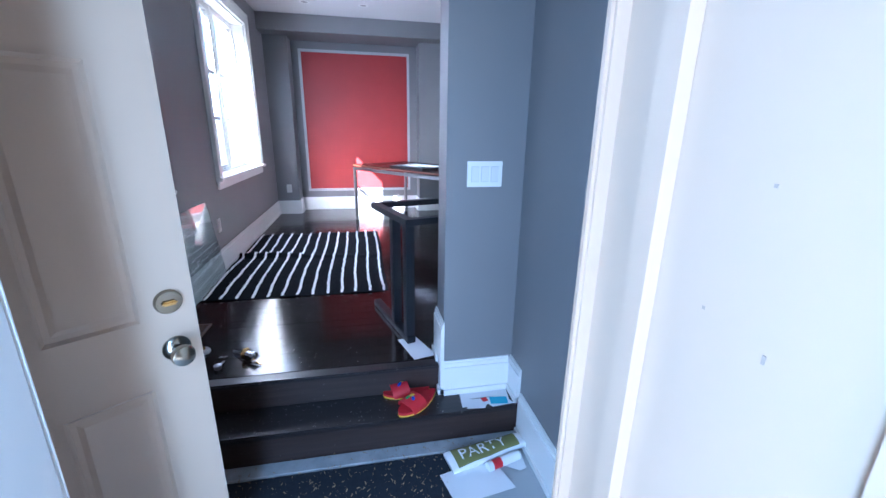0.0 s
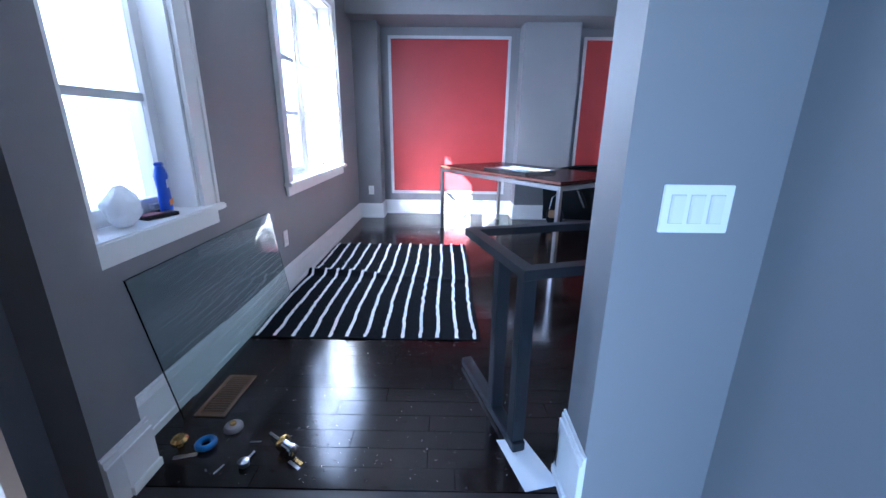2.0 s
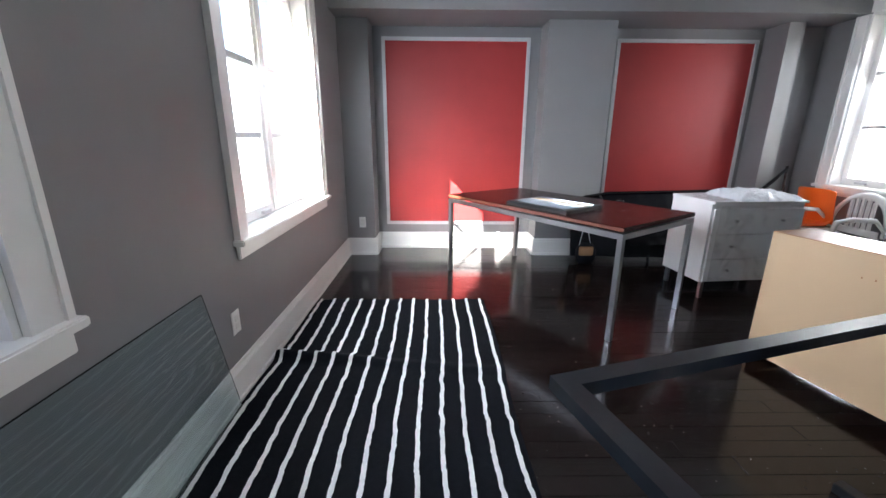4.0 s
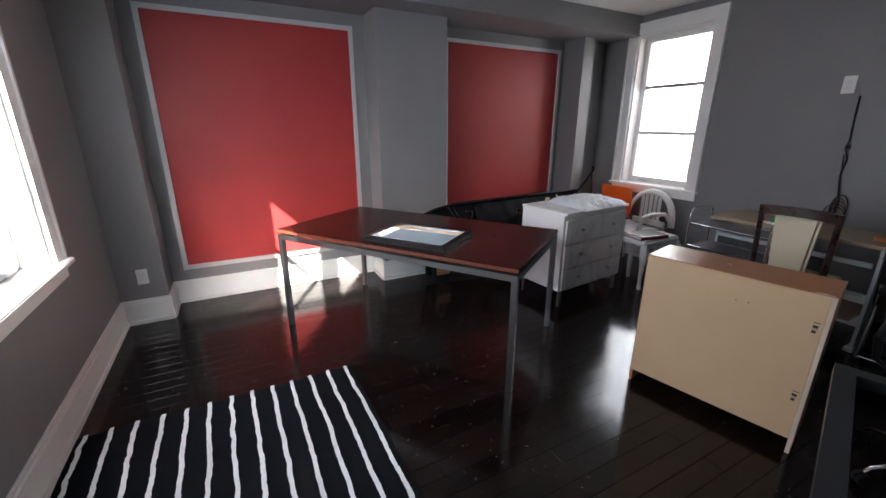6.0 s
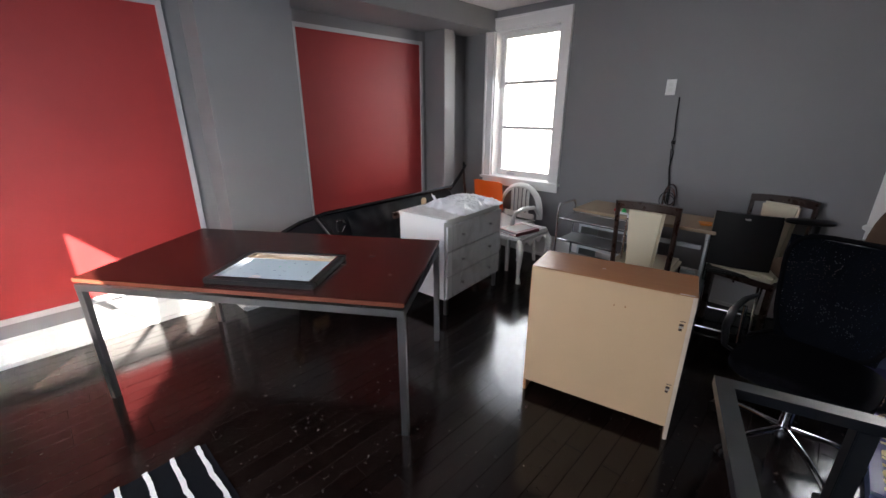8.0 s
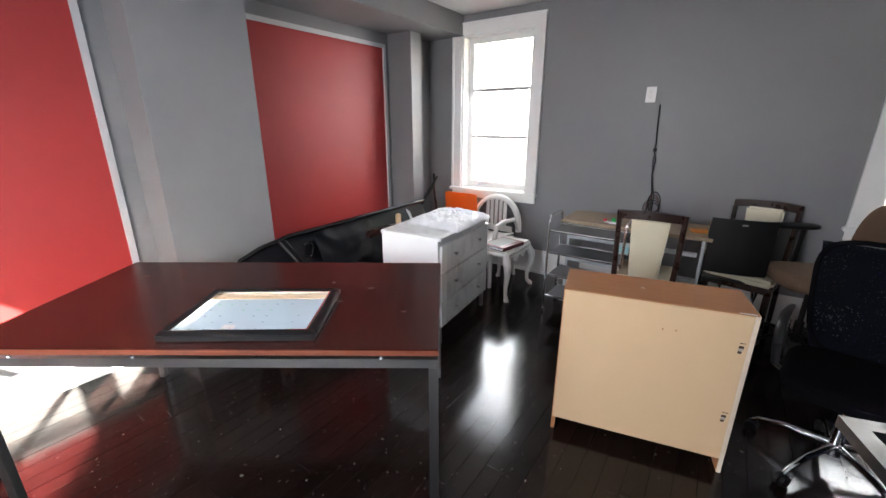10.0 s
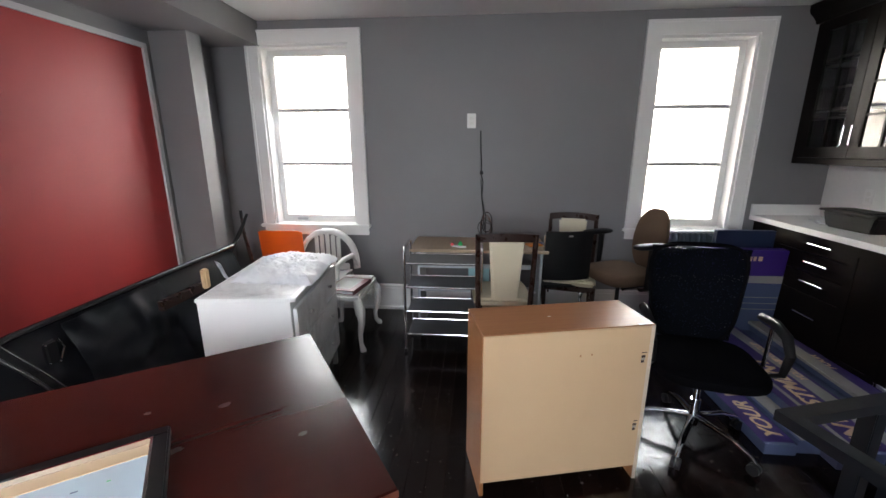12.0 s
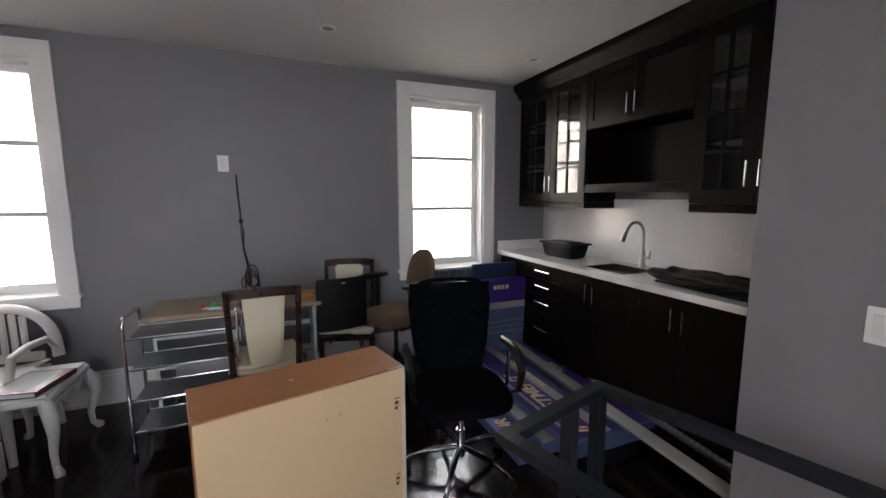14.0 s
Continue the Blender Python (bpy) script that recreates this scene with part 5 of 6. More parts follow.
MESH = bpy.data.materials.new("black_mesh")
MESH.use_nodes = True
_n = MESH.node_tree
_co = _n.nodes.new("ShaderNodeTexCoord")
_ch = _n.nodes.new("ShaderNodeTexVoronoi")
_ch.inputs["Scale"].default_value = 105
_n.links.new(_co.outputs["Object"], _ch.inputs["Vector"])
_gt = _n.nodes.new("ShaderNodeMath")
_gt.operation = 'GREATER_THAN'
_gt.inputs[1].default_value = 0.17
_n.links.new(_ch.outputs["Distance"], _gt.inputs[0])
_b = _n.nodes["Principled BSDF"]
_b.inputs["Base Color"].default_value = (0.003, 0.004, 0.006, 1)
_b.inputs["Roughness"].default_value = 0.9
_b.inputs["Specular IOR Level"].default_value = 0.03
_n.links.new(_gt.outputs[0], _b.inputs["Alpha"])
mesh_chair()


def tan_chair():
    c = thing("swivel_chair", "tan suede swivel chair with black armrests", "chair", pose(3.28, 3.40, 0, 0, 0, 112))
    star_base(c, top=0.49, metal=BLACK, spin=10)
    part("seat", pillow(0, 0, 0.545, 0.225, 0.22, 0.06, 0.5), TAN, c)
    def bend(x, y, z):
        v = (z - 0.53) / 0.52
        w = 1.0 - 0.34 * max(0.0, 0.45 - v) - 0.25 * max(0.0, v - 0.6)
        return (x - 0.07 * v + 0.9 * y * y, y * w, z)
    part("backrest", pillow(-0.25, 0, 0.80, 0.042, 0.165, 0.25, 0.75, warp=bend), TAN, c)
    part("back_bar", tubed([(-0.05, 0, 0.41), (-0.29, 0, 0.42), (-0.32, 0, 0.66)], 0.02, 8), BLACK, c)
    for s in (-1, 1):
        part("arm_post", tubed([(-0.02, s * 0.2, 0.47), (-0.02, s * 0.28, 0.50), (-0.03, s * 0.285, 0.82)], [0.02, 0.03, 0.036], 10, flat=0.6), BLACK, c)
        part("armrest", pillow(0.01, s * 0.285, 0.83, 0.14, 0.045, 0.02, 0.6), BLACK, c)


tan_chair()


def radiator():
    c = thing("radiator", "grey-blue column radiator under the window", "radiator", pose(EX - 0.11, 1.98, 0))
    L = 0.96
    n = 20
    for i in range(n):
        y = 0.02 + i * (L - 0.04) / n
        part("fin", rbox(0.0, y, 0.14, 0.08, y + 0.03, 0.80, 0.008), RADPAINT, c)
    for z in (0.17, 0.76):
        part("header", tubed([(0.04, 0.0, z), (0.04, L, z)], 0.015, 8), RADPAINT, c)
    part("top_bar", rbox(-0.01, 0.0, 0.815, 0.09, L, 0.83, 0.003), PALESTEEL, c)
    for y in (0.06, L - 0.06):
        part("foot", rbox(0.01, y, 0, 0.07, y + 0.025, 0.14, 0.004), RADPAINT, c)


RADPAINT = material("grey_blue_radiator_paint", (0.16, 0.2, 0.23), 0.35)
radiator()


def letters(text, size, depth, mat_, name, parent, m, slant=0.0, bold=0.0):
    """Capitals with the built-in font, each character a mesh of its own."""
    cu = bpy.data.curves.new(name, 'FONT')
    cu.body, cu.size, cu.extrude = text, size, depth
    cu.shear, cu.offset = slant, bold
    tmp = bpy.data.objects.new(name, cu)
    scene.collection.objects.link(tmp)
    bpy.context.view_layer.update()
    me = bpy.data.meshes.new_from_object(tmp.evaluated_get(bpy.context.evaluated_depsgraph_get()))
    bpy.data.objects.remove(tmp)
    whole = bmesh.new()
    whole.from_mesh(me)
    bpy.data.meshes.remove(me)
    bmesh.ops.remove_doubles(whole, verts=whole.verts, dist=0.00001)
    out, seen = [], set()
    for start in list(whole.verts):
        if start in seen:
            continue
        seen.add(start)
        group, todo = [], [start]
        while todo:
            v = todo.pop()
            group.append(v)
            for e in v.link_edges:
                o = e.other_vert(v)
                if o not in seen:
                    seen.add(o)
                    todo.append(o)
        one = bmesh.new()
        twin = {v: one.verts.new(v.co) for v in group}
        for f in {f for v in group for f in v.link_faces}:
            one.faces.new([twin[v] for v in f.verts])
        out.append(part(name, one, mat_, parent, m=m, smooth=False))
    whole.free()
    return out


def carton(label, m, L, W, H, text=None, size=0.1, bands=()):
    c = thing("carton", label, "box", m)
    part("box", rbox(0, 0, 0, L, W, H, 0.002, 1), TEALCARD, c)
    part("cover", rbox(0.02, 0.0, H, L, W, H + 0.002, 0.0006, 1), PURPLE, c)
    for y0, y1 in bands:
        part("band", rbox(0.02, y0, H + 0.0024, L, y1, H + 0.0034, 0.0003, 1), GREYCARD, c)
    if text:
        for i, (word, x, y, sz) in enumerate(text):
            letters(word, sz, 0.0006, PRINT, "letter", c, pose(x, y, H + 0.0036, 0, 0, 0), 0.3, 0.004 * sz / 0.15)
    return c


PRINT = material("orange_cream_lettering", (0.75, 0.5, 0.3), 0.5, vary=0.5, scale=22)
LED = material("perforated_metal_strip", (0.4, 0.4, 0.42), 0.3, 1.0, vary=0.4, scale=60)
carton("long purple and grey carton with bold lettering", pose(1.84, 2.50, 0.10, 0, 0, 0), 1.72, 0.33, 0.05,
       [("INVESTMENT", 0.05, 0.135, 0.135), ("YOUR VIP GROUP", 0.60, 0.03, 0.06)], bands=((0.022, 0.105), (0.262, 0.285)))
carton("long purple carton lying against the black kitchen plinth", pose(1.84, 2.20, 0.10, 0, 0, -2), 1.74, 0.20, 0.045,
       [("YOUR", 0.75, 0.07, 0.07)])
carton("low purple and blue carton with bold lettering on the floor", pose(1.98, 2.915, 0.0, 0, 0, 0), 1.25, 0.155, 0.06,
       [("YOUR VIP GROUP", 0.04, 0.03, 0.115)])
fl = thing("carton", "flat grey-blue carton wedged between the purple ones", "box", pose(2.0, 2.745, 0, 0, 0, 0))
part("box", rbox(0, 0, 0, 1.3, 0.155, 0.075, 0.002, 1), TEALCARD, fl)
part("lid", rbox(0.004, 0.015, 0.0752, 1.29, 0.14, 0.078, 0.0006, 1), GREYCARD, fl)
for x, y, L, W in ((1.9, 2.24, 1.5, 0.55),):
    bx = thing("carton", "flat blue-grey carton under the purple ones", "box", pose(x, y, 0))
    part("box", rbox(0, 0, 0, L, W, 0.099, 0.002, 1), TEALCARD, bx)
s = thing("aluminium_strip", "long grey aluminium profile resting on the cartons", "profile", pose(1.15, 2.40, 0.158, 0, 0, -3))
part("bar", rbox(0, 0, 0, 2.30, 0.085, 0.022, 0.002, 1), GREYCARD, s)
s = thing("perforated_strip", "long perforated metal strip beside the kitchen plinth", "profile", pose(1.25, 2.265, 0.148, 0, 0, -4))
part("strip", rbox(0, -0.03, 0, 2.1, 0.012, 0.025, 0.002, 1), LED, s)
for i in range(60):
    part("hole", lathe([(0.008, 0.0252), (0.008, 0.0256)], 8, 0.04 + i * 0.034, -0.01), PAPER, s)

# upright cartons in front of the radiator
c = thing("carton", "purple carton with a grey band leaning at the radiator", "box", pose(3.27, 2.20, 0, 0, -3, 0))
part("box", rbox(0, 0, 0, 0.07, 0.93, 0.765, 0.002, 1), PURPLE, c)
part("band", rbox(-0.002, 0.0, 0.50, -0.0004, 0.93, 0.56, 0.0005, 1), GREYCARD, c)
part("lower_print", rbox(-0.002, 0.0, 0.03, -0.0004, 0.93, 0.495, 0.0005, 1), TEALCARD, c)
for k in range(3):
    part("stripe", rbox(-0.003, 0.0, 0.38 - k * 0.05, -0.0021, 0.93, 0.386 - k * 0.05, 0.0003, 1), GREYCARD, c)
for k, (y, w_) in enumerate(((0.18, 0.03), (0.225, 0.02), (0.255, 0.035), (0.30, 0.03))):
    part("print_bar", rbox(-0.003, y, 0.68, -0.0004, y + w_, 0.715, 0.0005, 1), PRINT, c)
c = thing("carton", "dark blue carton behind the purple one", "box", pose(3.40, 2.20, 0.0, 0, 0, 0))
part("box", rbox(0.0, 0, 0, 0.045, 0.44, 0.88, 0.002, 1), NAVY, c)


def recessed_light(x, y):
    c = thing("ceiling_light", "round white recessed ceiling light, unlit", "lamp", pose(x, y, CZ))
    part("trim", lathe([(0.055, -0.001), (0.055, -0.006), (0.042, -0.008), (0.038, -0.003), (0.036, -0.001)], 28), WHITE, c)
    part("lens", lathe([(0.034, -0.0012), (0.034, -0.003), (0.01, -0.004)], 20), GREYCARD, c)
    tagged(c, group="recessed ceiling lights")


for x, y in ((2.93, 6.17), (3.03, 3.88), (3.03, 2.31), (0.10, 5.88), (-0.55, 5.9), (0.6, 4.0)):
    recessed_light(x, y)


def cables():
    c = thing("hanging_cables", "black and brown cables hanging in loops on the grey wall", "cable")
    x = EX - 0.012
    part("conduit", tubed([(x, 4.52, 1.66), (x - 0.004, 4.515, 1.5), (x, 4.505, 1.35)], 0.0055, 8), BLACK, c)
    part("clip", rbox(x - 0.012, 4.49, 1.29, x + 0.008, 4.52, 1.32, 0.003), BLACK, c)
    part("cable", tubed([(x, 4.505, 1.36), (x - 0.02, 4.51, 1.30), (x, 4.49, 1.22), (x - 0.01, 4.50, 1.1), (x, 4.48, 0.95), (x - 0.01, 4.47, 0.8)], 0.005, 6), BLACK, c)
    part("cable", tubed([(x - 0.01, 4.51, 1.25), (x, 4.50, 1.1), (x - 0.02, 4.46, 0.92), (x - 0.01, 4.46, 0.76)], 0.004, 6), BLACK, c)
    rng = random.Random(8)
    for k in range(6):
        cy, cz, ry, rz, dx = 4.46 + rng.uniform(-.02, .02), 0.84 + rng.uniform(-.05, .03), rng.uniform(.04, .075), rng.uniform(.05, .11), rng.uniform(0, .03)
        pts = [(x - 0.008 - dx, cy + ry * math.cos(2 * math.pi * q / 24), cz + rz * math.sin(2 * math.pi * q / 24)) for q in range(24)]
        part("coil", tubed(pts, 0.0035, 6, closed=True), BLACK if k % 2 else BROWNCABLE, c)


BROWNCABLE = material("brown_cable", (0.12, 0.05, 0.035), 0.5)
cables()


def food_bin():
    c = thing("plastic_tub", "black lidded plastic tub on the white worktop", "container", pose(3.05, 1.93, 0.9605, 0, 0, 5))
    bm = bmesh.new()
    vs = box(bm, -0.19, -0.10, 0, 0.19, 0.10, 0.115)
    for v in bm.verts:
        if v.co.z < 0.05:
            v.co.x *= 0.84
            v.co.y *= 0.84
    part("tub", soften(bm, 0.012, 2), MATTBLACK, c)
    part("lid", rbox(-0.205, -0.115, 0.115, 0.205, 0.115, 0.13, 0.006, 2), MATTBLACK, c)
    part("lid_rim", rbox(-0.14, -0.07, 0.13, 0.14, 0.07, 0.138, 0.004, 2), MATTBLACK, c)


food_bin()


def black_tray():
    c = thing("black_tray", "crumpled black plastic tray lying on the white worktop", "tray", pose(1.66, 1.965, 0.9605, 0, 0, -2))
    def f(u, v):
        a = 2 * math.pi * u
        ex, ey = 0.43, 0.235
        r = v
        sx = math.copysign(abs(math.cos(a)) ** 0.6, math.cos(a))
        sy = math.copysign(abs(math.sin(a)) ** 0.6, math.sin(a))
        z = 0.03 + 0.025 * (r ** 6) + 0.016 * noise.noise(Vector((sx * r * 4, sy * r * 4, 1))) + 0.008 * noise.noise(Vector((sx * r * 13, sy * r * 9, 4))) + 0.008 * math.sin(8 * sy * r)
        return (ex * sx * r, ey * sy * r, max(0.004, z))
    part("shell", sheet(72, 20, f, 0.004), MATTBLACK, c)
    part("underside", rbox(-0.33, -0.15, 0, 0.33, 0.15, 0.012, 0.004), BLACK, c)


black_tray()
for i, (x, y, a) in enumerate(((3.42, 1.92, 20), (3.34, 1.97, -35), (3.26, 1.90, 60), (3.36, 1.86, -10), (3.28, 1.98, 10))):
    k = thing("cutlery", "small steel fitting lying on the white worktop", "hardware", pose(x, y, 0.9605, 0, 0, a), "loose fittings on the worktop")
    part("bar", tubed([(-0.035, 0, 0.006), (0.035, 0, 0.006)], 0.005, 8), STEEL, k)
    part("head", lathe([(0.014, 0), (0.014, 0.006), (0.006, 0.012)], 12, 0.035, 0), STEEL, k)


# ---- the window side and the entry ----
def glass_sheet():
    g = thing("glass_panel", "large greenish glass sheet leaning on the grey wall", "glass")
    ang = math.atan2(0.62, 0.05)
    bm = bmesh.new()
    y0, y1 = 2.81, 4.08
    x0, x1, zt = -1.11, WX + 0.004, 0.63
    t = 0.008
    vs = []
    for y in (y0, y1):
        lo, hi = (y, y - 0.035 if y == y0 else y - 0.107)
        vs.append([bm.verts.new(p) for p in ((x0 if y == y0 else x0 - 0.04, lo, 0.003), (x0 + t if y == y0 else x0 - 0.04 + t, lo, 0.003), (x1 + t, hi, zt), (x1, hi, zt))])
    a, b = vs
    for i in range(4):
        bm.faces.new((a[i], a[(i + 1) % 4], b[(i + 1) % 4], b[i]))
    bm.faces.new(a)
    bm.faces.new(b)
    o = part("sheet", bm, GREENGLASS, g, smooth=False)
    o.visible_shadow = False


glass_sheet()


def floor_vent():
    v = thing("floor_vent", "brown slotted wooden floor vent", "vent", pose(-1.082, 2.835, 0.001, 0, 0, -1))
    W, L = 0.13, 0.285
    bm = ring(bmesh.new(), 'z', 0, 0, W, L, 0.015, 0, 0.006)
    part("frame", bm, VENTWOOD, v, smooth=False)
    part("base", rbox(0.02, 0.015, -0.0005, W - 0.02, L - 0.015, 0.001, 0.0002, 1), BLACK, v)
    for k in range(16):
        y = 0.019 + k * 0.0158
        part("slat", rbox(0.02, y, 0.001, W - 0.02, y + 0.008, 0.005, 0.001, 1), VENTWOOD, v)


floor_vent()


def lockset():
    def kn(x, y, a, label, mat_=STEEL):
        k = thing("door_lock", label, "hardware", pose(x, y, 0.001, 0, 0, a), "loose lock parts on the floor")
        return k
    k = kn(-0.64, 2.67, -35, "brass and chrome lock cylinder with keys on dark boards")
    R90 = Matrix.Translation((0, 0, 0.03)) @ Matrix.Rotation(radians(90), 4, 'Y')
    part("rose", lathe([(0.03, 0), (0.03, 0.006), (0.018, 0.014)], 18), BRASS, k, m=R90)
    part("body", lathe([(0.018, 0.014), (0.016, 0.05), (0.022, 0.055), (0.022, 0.07), (0.008, 0.075)], 14), CHROME, k, m=R90)
    part("tailpiece", tubed([(-0.10, 0.01, 0.012), (0.0, 0, 0.03)], 0.005, 6), STEEL, k)
    part("key", rbox(0.07, -0.03, 0.0, 0.13, -0.018, 0.003, 0.001, 1), STEEL, k)
    part("key", rbox(0.075, -0.012, 0.0, 0.12, 0.002, 0.003, 0.001, 1), BRASS, k)
    k = kn(-0.88, 2.77, 0, "round steel lock rose lying on dark boards")
    part("rose", lathe([(0.036, 0), (0.036, 0.012), (0.03, 0.02), (0.012, 0.021)], 20), STEEL, k)
    part("collar", lathe([(0.014, 0.021), (0.012, 0.03), (0.004, 0.031)], 14), BRASS, k)
    k = kn(-0.935, 2.675, 15, "blue tape roll with a steel blade on dark boards")
    part("roll", tubed([(0.028 * math.cos(q * math.pi / 8), 0.028 * math.sin(q * math.pi / 8), 0.014) for q in range(16)], 0.012, 8, closed=True), TAPEBLUE, k)
    part("blade", rbox(-0.10, -0.045, 0.0, -0.02, -0.028, 0.006, 0.002, 1), STEEL, k)
    k = kn(-0.75, 2.59, 80, "small steel lock core on dark boards")
    part("core", lathe([(0.018, 0), (0.02, 0.02), (0.01, 0.024)], 14), STEEL, k)
    part("tail", tubed([(0.018, 0, 0.01), (0.06, 0, 0.006)], 0.004, 6), STEEL, k)
    k = kn(-1.02, 2.66, 10, "brass door knob lying against the skirting end")
    part("knob", lathe([(0.012, 0), (0.014, 0.02), (0.028, 0.03), (0.03, 0.045), (0.02, 0.056), (0.004, 0.058)], 18), BRASS, k)
    for x, y, a in ((-0.76, 2.70, 5), (-0.83, 2.57, 70)):
        k = kn(x, y, a, "thin steel pin lying on dark boards")
        part("pin", rbox(-0.022, -0.003, 0, 0.022, 0.003, 0.003, 0.001, 1), STEEL, k)


TAPEBLUE = material("blue_tape", (0.02, 0.15, 0.4), 0.4)
lockset()


def slipper(m, label):
    s = thing("slipper", label, "shoe", m, "pair of slippers")
    def outline(n=28):
        pts = []
        for k in range(n):
            a = 2 * math.pi * k / n
            x = 0.13 * math.cos(a)
            w = 0.046 + 0.008 * math.cos(a) - 0.008 * math.cos(2 * a + 0.4)
            pts.append((x, w * math.sin(a)))
        return pts
    part("sole", prism(outline(), 0, 0.008), YELLOW, s)
    part("footbed", prism([(x * 0.99, y * 0.99) for x, y in outline()], 0.008, 0.021), REDRUBBER, s)
    def strap(u, v):
        a = math.pi * u
        w = 0.052
        x = -0.01 + 0.09 * v + 0.012 * math.sin(a)
        return (x, -w * math.cos(a), 0.010 + (0.052 - 0.012 * v) * math.sin(a) ** 0.7)
    part("strap", sheet(18, 6, strap, 0.005), REDRUBBER, s)
    def leaf(x0, y0, a, col):
        def g(u, v):
            px = x0 + (u - 0.5) * 0.034 * math.cos(a) - (v - 0.5) * 0.019 * math.sin(math.pi * u) * math.sin(a)
            py = y0 + (u - 0.5) * 0.034 * math.sin(a) + (v - 0.5) * 0.019 * math.sin(math.pi * u) * math.cos(a)
            c_ = max(-1, min(1, py / -0.052))
            aa = math.acos(c_)
            vv = (px - 0.005) / 0.075
            return (px, py, 0.020 + (0.052 - 0.012 * vv) * math.sin(aa) ** 0.7)
        part("leaf_print", sheet(6, 3, g), col, s)
    leaf(0.045, 0.012, 0.9, BLUE)
    leaf(0.035, -0.008, 2.4, YELLOW)
    leaf(0.055, -0.014, 0.2, GREEN)


slipper(pose(0.195, 2.44, -0.1495, 0, 0, 186), "red rubber slide slipper with a coloured leaf print")
slipper(pose(0.235, 2.335, -0.1495, 0, 0, 218), "red rubber slide slipper turned askew on the step")


def paper(name, label, pts, z, cat="paper", mat_=None, th=0.0012, marks=(), mm=None):
    p = thing(name, label, cat)
    cx, cy = sum(a for a, b in pts) / len(pts), sum(b for a, b in pts) / len(pts)
    p.location = (cx, cy, z)
    bm = prism([(a - cx, b - cy) for a, b in pts], 0, th)
    part("sheet", bm, mat_ or PAPER, p, smooth=False)
    for (x, y, w, h, a, col) in marks:
        part("print_bar", rbox(-w / 2, -h / 2, 0, w / 2, h / 2, 0.0004, 0.0001, 1), col, p, m=pose(x - cx, y - cy, th + 0.0002, 0, 0, a))
    return p


TEALPRINT = material("cyan_print", (0.05, 0.42, 0.6), 0.4)
paper("paper_sheet", "white paper sheet under the desk frame on dark boards", [(0.17, 2.73), (0.28, 2.74), (0.365, 2.53), (0.24, 2.50)], 0.0006)
paper("envelope", "white window envelope leaning at the skirting", [(0.46, 2.37), (0.715, 2.37), (0.70, 2.27), (0.45, 2.265)], -0.1494, marks=((0.58, 2.32, 0.16, 0.006, 0, GREYCARD), (0.56, 2.30, 0.1, 0.006, 0, GREYCARD)))
paper("envelope", "small white envelope on the dark step", [(0.47, 2.25), (0.56, 2.20 + 0.04), (0.60, 2.30), (0.50, 2.32)], -0.1475)
paper("leaflet", "white leaflet with a cyan panel on the dark step", [(0.56, 2.31), (0.68, 2.325), (0.715, 2.25), (0.60, 2.24)], -0.1455, marks=((0.645, 2.283, 0.09, 0.055, -8, TEALPRINT), (0.575, 2.30, 0.03, 0.03, 10, REDRUBBER)))
paper("envelope", "white window envelope on the grey tiles", [(0.47, 2.12), (0.50, 2.155), (0.70, 2.10), (0.69, 2.0), (0.655, 1.99)], ENTRY + 0.006, marks=((0.61, 2.08, 0.10, 0.03, -14, TEALCARD),))
paper("envelope", "creased white paper on the dark door mat", [(0.29, 2.02), (0.45, 2.06), (0.56, 2.03), (0.60, 1.90), (0.33, 1.86)], ENTRY + 0.0165)


def newspaper():
    n = thing("newspaper", "flattened newspaper roll in an olive printed wrapper", "newspaper", pose(0.53, 2.10, ENTRY + 0.036, 0, 0, 12))
    def half(x, y, k=1.0):
        w = 0.062 - 0.02 * (x + 0.2) / 0.4
        return k * 0.026 * max(0.0, 1 - abs(x / 0.2) ** 8) ** 0.4 * max(0.0, 1 - abs(y / w) ** 2.6) ** 0.5 + 0.0015 * math.sin(40 * x + 30 * y)
    def skin(u, v):
        x = -0.198 + 0.396 * u
        w = 0.0615 - 0.02 * (x + 0.2) / 0.4
        t = 2 * math.pi * v
        y = w * math.cos(t)
        return (x, y, half(x, y) if math.sin(t) >= 0 else -half(x, y))
    part("roll", sheet(40, 28, skin), PAPER, n)
    def cover(u, v):
        x = -0.17 + 0.33 * u
        w = 0.055 - 0.02 * (x + 0.2) / 0.4
        y = w * (2 * v - 1)
        return (x, y, half(x, y) + 0.0012)
    part("wrapper", sheet(30, 12, cover), OLIVE, n, "olive printed wrapper")
    word = letters("PARTY", 0.082, 0.0004, PAPER, "letter", n, pose(-0.145, -0.026, 0, 0, 0, 0))
    for letter in word:
        for v in letter.data.vertices:
            v.co.z += half(v.co.x - 0.145, v.co.y - 0.026) + 0.003
    m = thing("newspaper", "small rolled leaflet with red print", "newspaper", pose(0.585, 2.035, ENTRY + 0.029, 0, 0, 16))
    part("roll", tubed([(-0.08, 0, 0), (0.09, 0, 0)], 0.022, 12), PAPER, m)
    part("red_print", tubed([(-0.055, 0, 0), (-0.01, 0, 0)], 0.0224, 12), REDRUBBER, m)


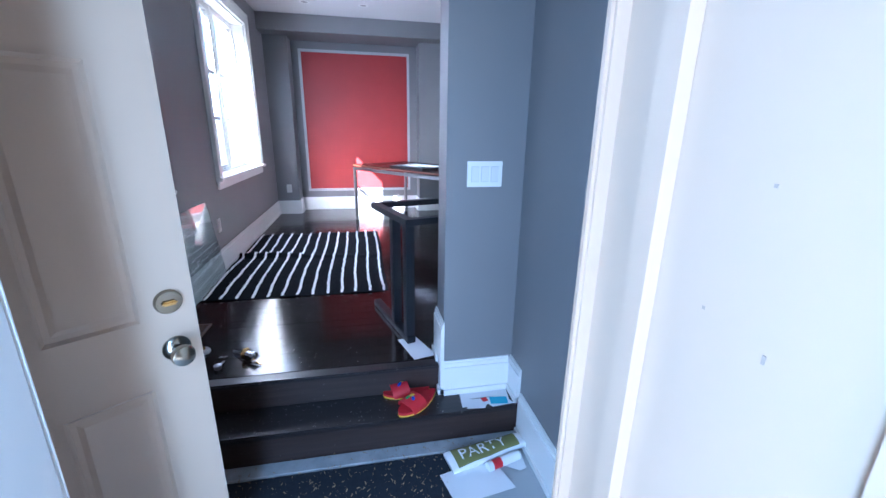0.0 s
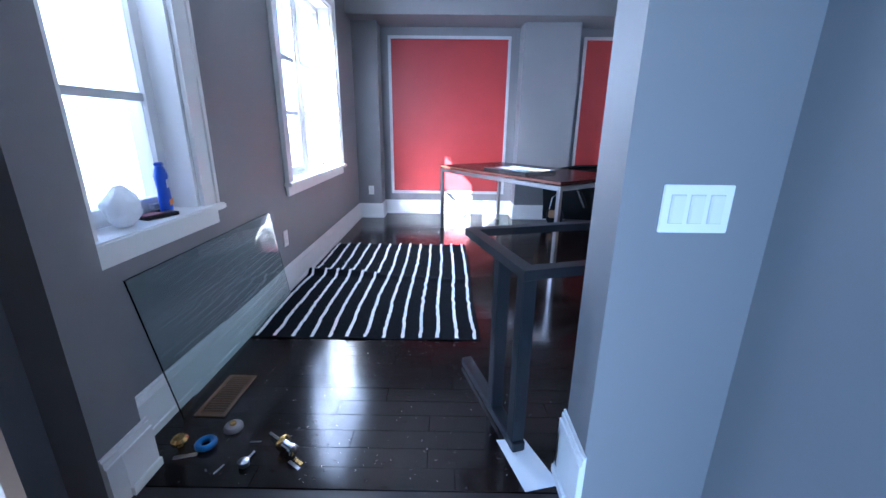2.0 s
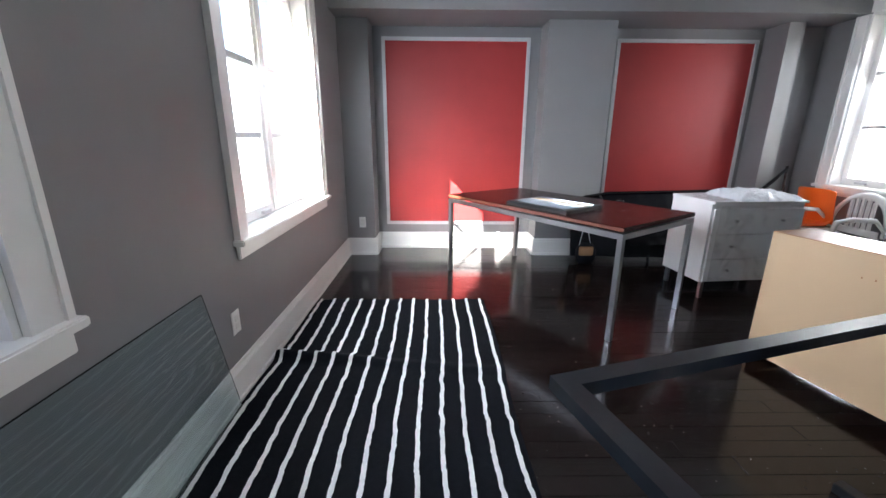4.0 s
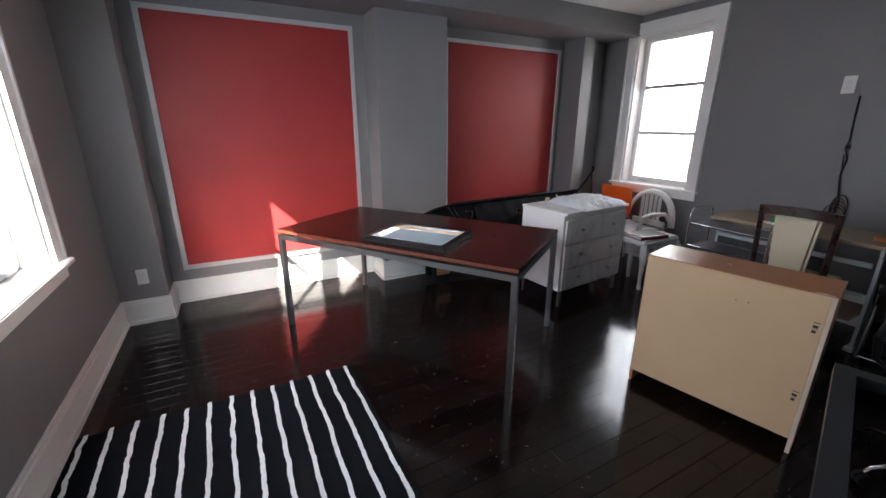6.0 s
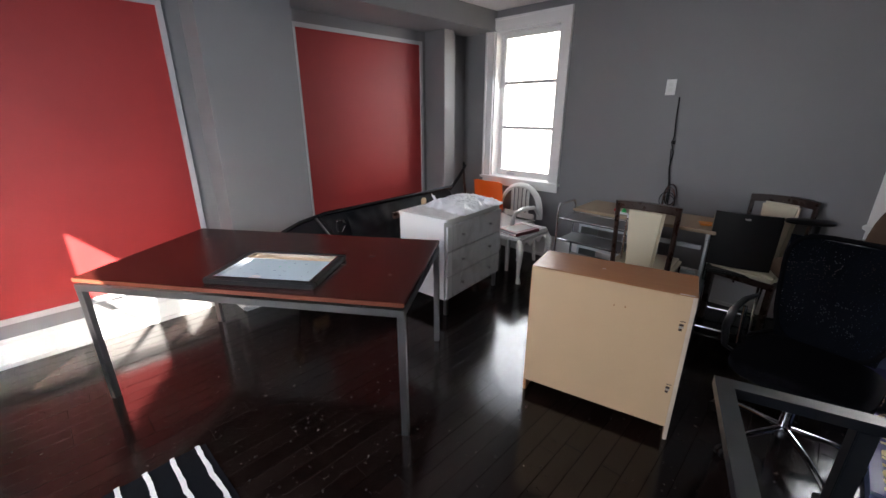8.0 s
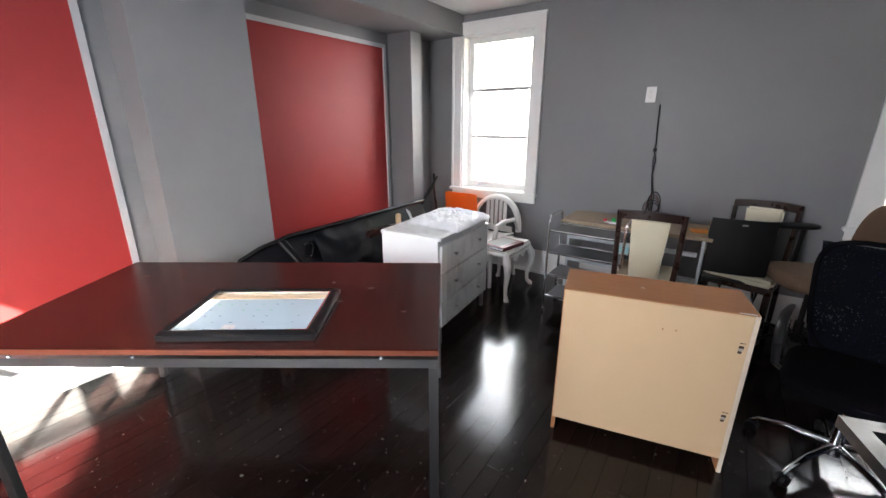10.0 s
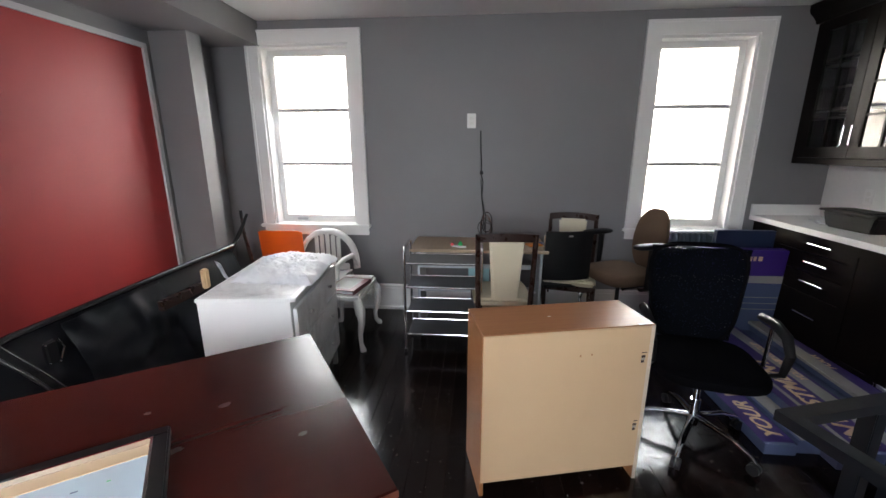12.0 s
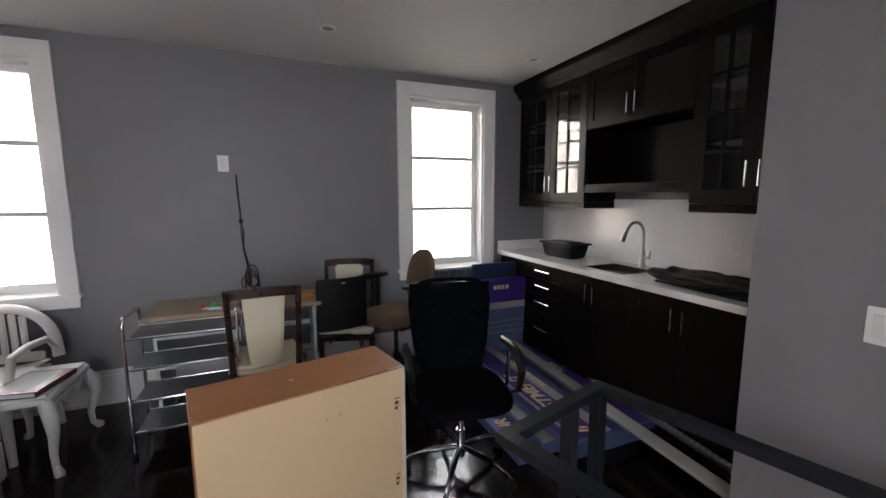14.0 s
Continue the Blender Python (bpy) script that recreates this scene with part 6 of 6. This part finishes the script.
newspaper()
mt = thing("door_mat", "dark blue fibre door mat littered with bits", "mat")
def mat_top(u, v):
    return (-0.70 + 1.06 * u, 1.55 + 0.60 * v, ENTRY + 0.008 + 0.004 * noise.noise(Vector((u * 30, v * 20, 0))))
part("fibre", sheet(50, 34, mat_top, 0.008), MATFIBRE, mt)
rng_m = random.Random(11)
litter = bmesh.new()
for k in range(1300):
    x, y, a, l = rng_m.uniform(-0.68, 0.34), rng_m.uniform(1.6, 2.15), rng_m.uniform(0, 3.14), 0.002 + 0.013 * rng_m.random() ** 3
    if k % 8 == 0:
        y = rng_m.uniform(2.155, 2.235)
        x = 0.5 - 1.2 * rng_m.random() ** 1.6
    z = ENTRY + (0.0165 if y < 2.152 and x < 0.36 else 0.012)
    dx, dy = l * math.cos(a), l * math.sin(a)
    ex, ey = -dy * 0.3, dx * 0.3
    litter.faces.new([litter.verts.new(p) for p in ((x, y, z), (x + dx, y + dy, z + 0.002), (x + dx + ex, y + dy + ey, z + 0.003), (x + ex, y + ey, z))])
tagged(part("litter", litter, LITTER, smooth=False), "scattered bits of dry leaves and grit", "litter", kind="stuff")
crumbs = bmesh.new()
for k in range(900):
    zone = rng_m.random()
    if zone < 0.25:
        x, y, z = rng_m.uniform(-1.0, 0.35), rng_m.uniform(2.25, 2.43), -0.149
    elif zone < 0.55:
        x, y, z = rng_m.uniform(-0.9, 0.3), rng_m.uniform(2.48, 3.6), 0.001
    else:
        x, y, z = rng_m.uniform(0.0, 2.4), rng_m.uniform(3.6, 6.3), 0.001
    a, l = rng_m.uniform(0, 3.14), abs(rng_m.gauss(0.0015, 0.003)) + 0.001
    dx, dy = l * math.cos(a), l * math.sin(a)
    ex, ey = -dy * 0.35, dx * 0.35
    crumbs.faces.new([crumbs.verts.new(p) for p in ((x, y, z), (x + dx, y + dy, z + 0.001), (x + dx + ex, y + dy + ey, z + 0.0015), (x + ex, y + ey, z))])
tagged(part("crumbs", crumbs, CRUMB, smooth=False), "pale crumbs of dust scattered on the dark floor", "litter", kind="stuff")


def bottle():
    b = thing("bottle", "blue plastic bottle with an orange label on the sill", "bottle", pose(WX - 0.055, 3.15, 0.8005, 0, 0, 20))
    bm = lathe([(0.026, 0), (0.030, 0.006), (0.032, 0.06), (0.029, 0.11), (0.033, 0.16), (0.026, 0.185), (0.018, 0.20)], 24)
    for v in bm.verts:
        v.co.x *= 0.75
        v.co.y *= 1.3
    part("body", bm, BLUE, b)
    part("cap", rbox(-0.014, -0.02, 0.198, 0.014, 0.02, 0.215, 0.004), BLUE, b)
    part("label", rbox(0.0225, -0.028, 0.035, 0.0245, 0.022, 0.06, 0.0005, 1), LABELORANGE, b)
    part("label", rbox(0.0225, -0.026, 0.11, 0.0245, 0.02, 0.145, 0.0005, 1), PAPER, b)


bottle()
b = thing("small_box", "open dark packet with red print on the sill", "box", pose(WX - 0.03, 3.06, 0.8005, 0, 0, -20))
part("tray", rbox(-0.03, -0.07, 0, 0.03, 0.07, 0.016, 0.003), BLACK, b)
part("flap", rbox(-0.03, -0.07, 0.016, 0.03, 0.01, 0.019, 0.001), MAROON, b)
b = thing("marker_pen", "dark marker pen on the window sill", "pen", pose(WX - 0.085, 3.09, 0.809, 0, 0, 85))
part("barrel", tubed([(-0.06, 0, 0), (0.06, 0, 0)], 0.008, 10), BLACK, b)
b = thing("plastic_bag", "clear crumpled plastic bag on the window sill", "bag", pose(WX - 0.04, 2.90, 0.8005))
def bagf(u, v):
    a = 2 * math.pi * u
    r = 0.075 * math.sin(math.pi * (0.12 + 0.8 * v)) * (1 + 0.25 * noise.noise(Vector((math.cos(a) * 2, math.sin(a) * 2, v * 4))))
    return (0.6 * r * math.cos(a), r * math.sin(a), 0.001 + 0.15 * v)
part("film", sheet(30, 16, bagf), FILM, b)


# ---- marks on the door jamb ----
JAMBMARK = material("scuffed_paint", (0.34, 0.27, 0.22), 0.6)
for x, y, z, w, h in ((0.3995, 0.92, 0.945, 0.0006, 0.010), (0.3995, 0.95, 1.12, 0.0006, 0.004), (0.3995, 1.0, 0.97, 0.0006, 0.004)):
    bm = rbox(x - w, y, z, x, y + 0.004, z + h, 0.0002, 1)
    tagged(part("scuff", bm, JAMBMARK), kind="structure")


# ---- floorboards, last ----
def boards():
    rng = random.Random(4)
    w = 0.0905
    n = 0
    y = 2.50
    meshes = {}
    def one(x0, x1, ya, yb):
        key = (round(x1 - x0, 2), round(yb - ya, 3))
        if key not in meshes:
            L, W_ = x1 - x0, yb - ya
            bm = bmesh.new()
            e = 0.0008
            v = [bm.verts.new(p) for p in ((0.0006, 0.0006, -0.018), (L - .0006, 0.0006, -0.018), (L - .0006, W_ - .0006, -0.018), (0.0006, W_ - .0006, -0.018),
                                           (0.0006, 0.0006, -e), (L - .0006, 0.0006, -e), (L - .0006, W_ - .0006, -e), (0.0006, W_ - .0006, -e),
                                           (e + .0006, e + .0006, 0), (L - e - .0006, e + .0006, 0), (L - e - .0006, W_ - e - .0006, 0), (e + .0006, W_ - e - .0006, 0))]
            for k in (0, 4):
                for i in range(4):
                    j = (i + 1) % 4
                    bm.faces.new((v[k + i], v[k + j], v[k + 4 + j], v[k + 4 + i]))
            bm.faces.new(v[8:12])
            meshes[key] = mesh("floorboard", bm, BOARD)
        o = new("floorboard", meshes[key])
        o.parent = floor
        o.location = (x0, ya, rng.uniform(-0.0004, 0.0004))
        o.rotation_euler = (rng.uniform(-0.0055, 0.0055), rng.uniform(-0.0006, 0.0006), 0)
    while y < NY - 0.005:
        yb = min(y + w, NY)
        x = WX
        first = True
        while x < EX - 0.01:
            L = round(rng.uniform(0.7, 1.35), 1) if not first else round(rng.uniform(0.3, 1.2), 1)
            first = False
            xb = x + L
            if xb > EX - 0.25:
                xb = EX
            one(x, xb, y, yb)
            x = xb
        y = yb
    y = 2.50
    while y > SY + 0.4:
        ya = y - w
        one(1.2, 2.3, ya, y)
        one(2.3, EX, ya, y)
        y = ya


boards()
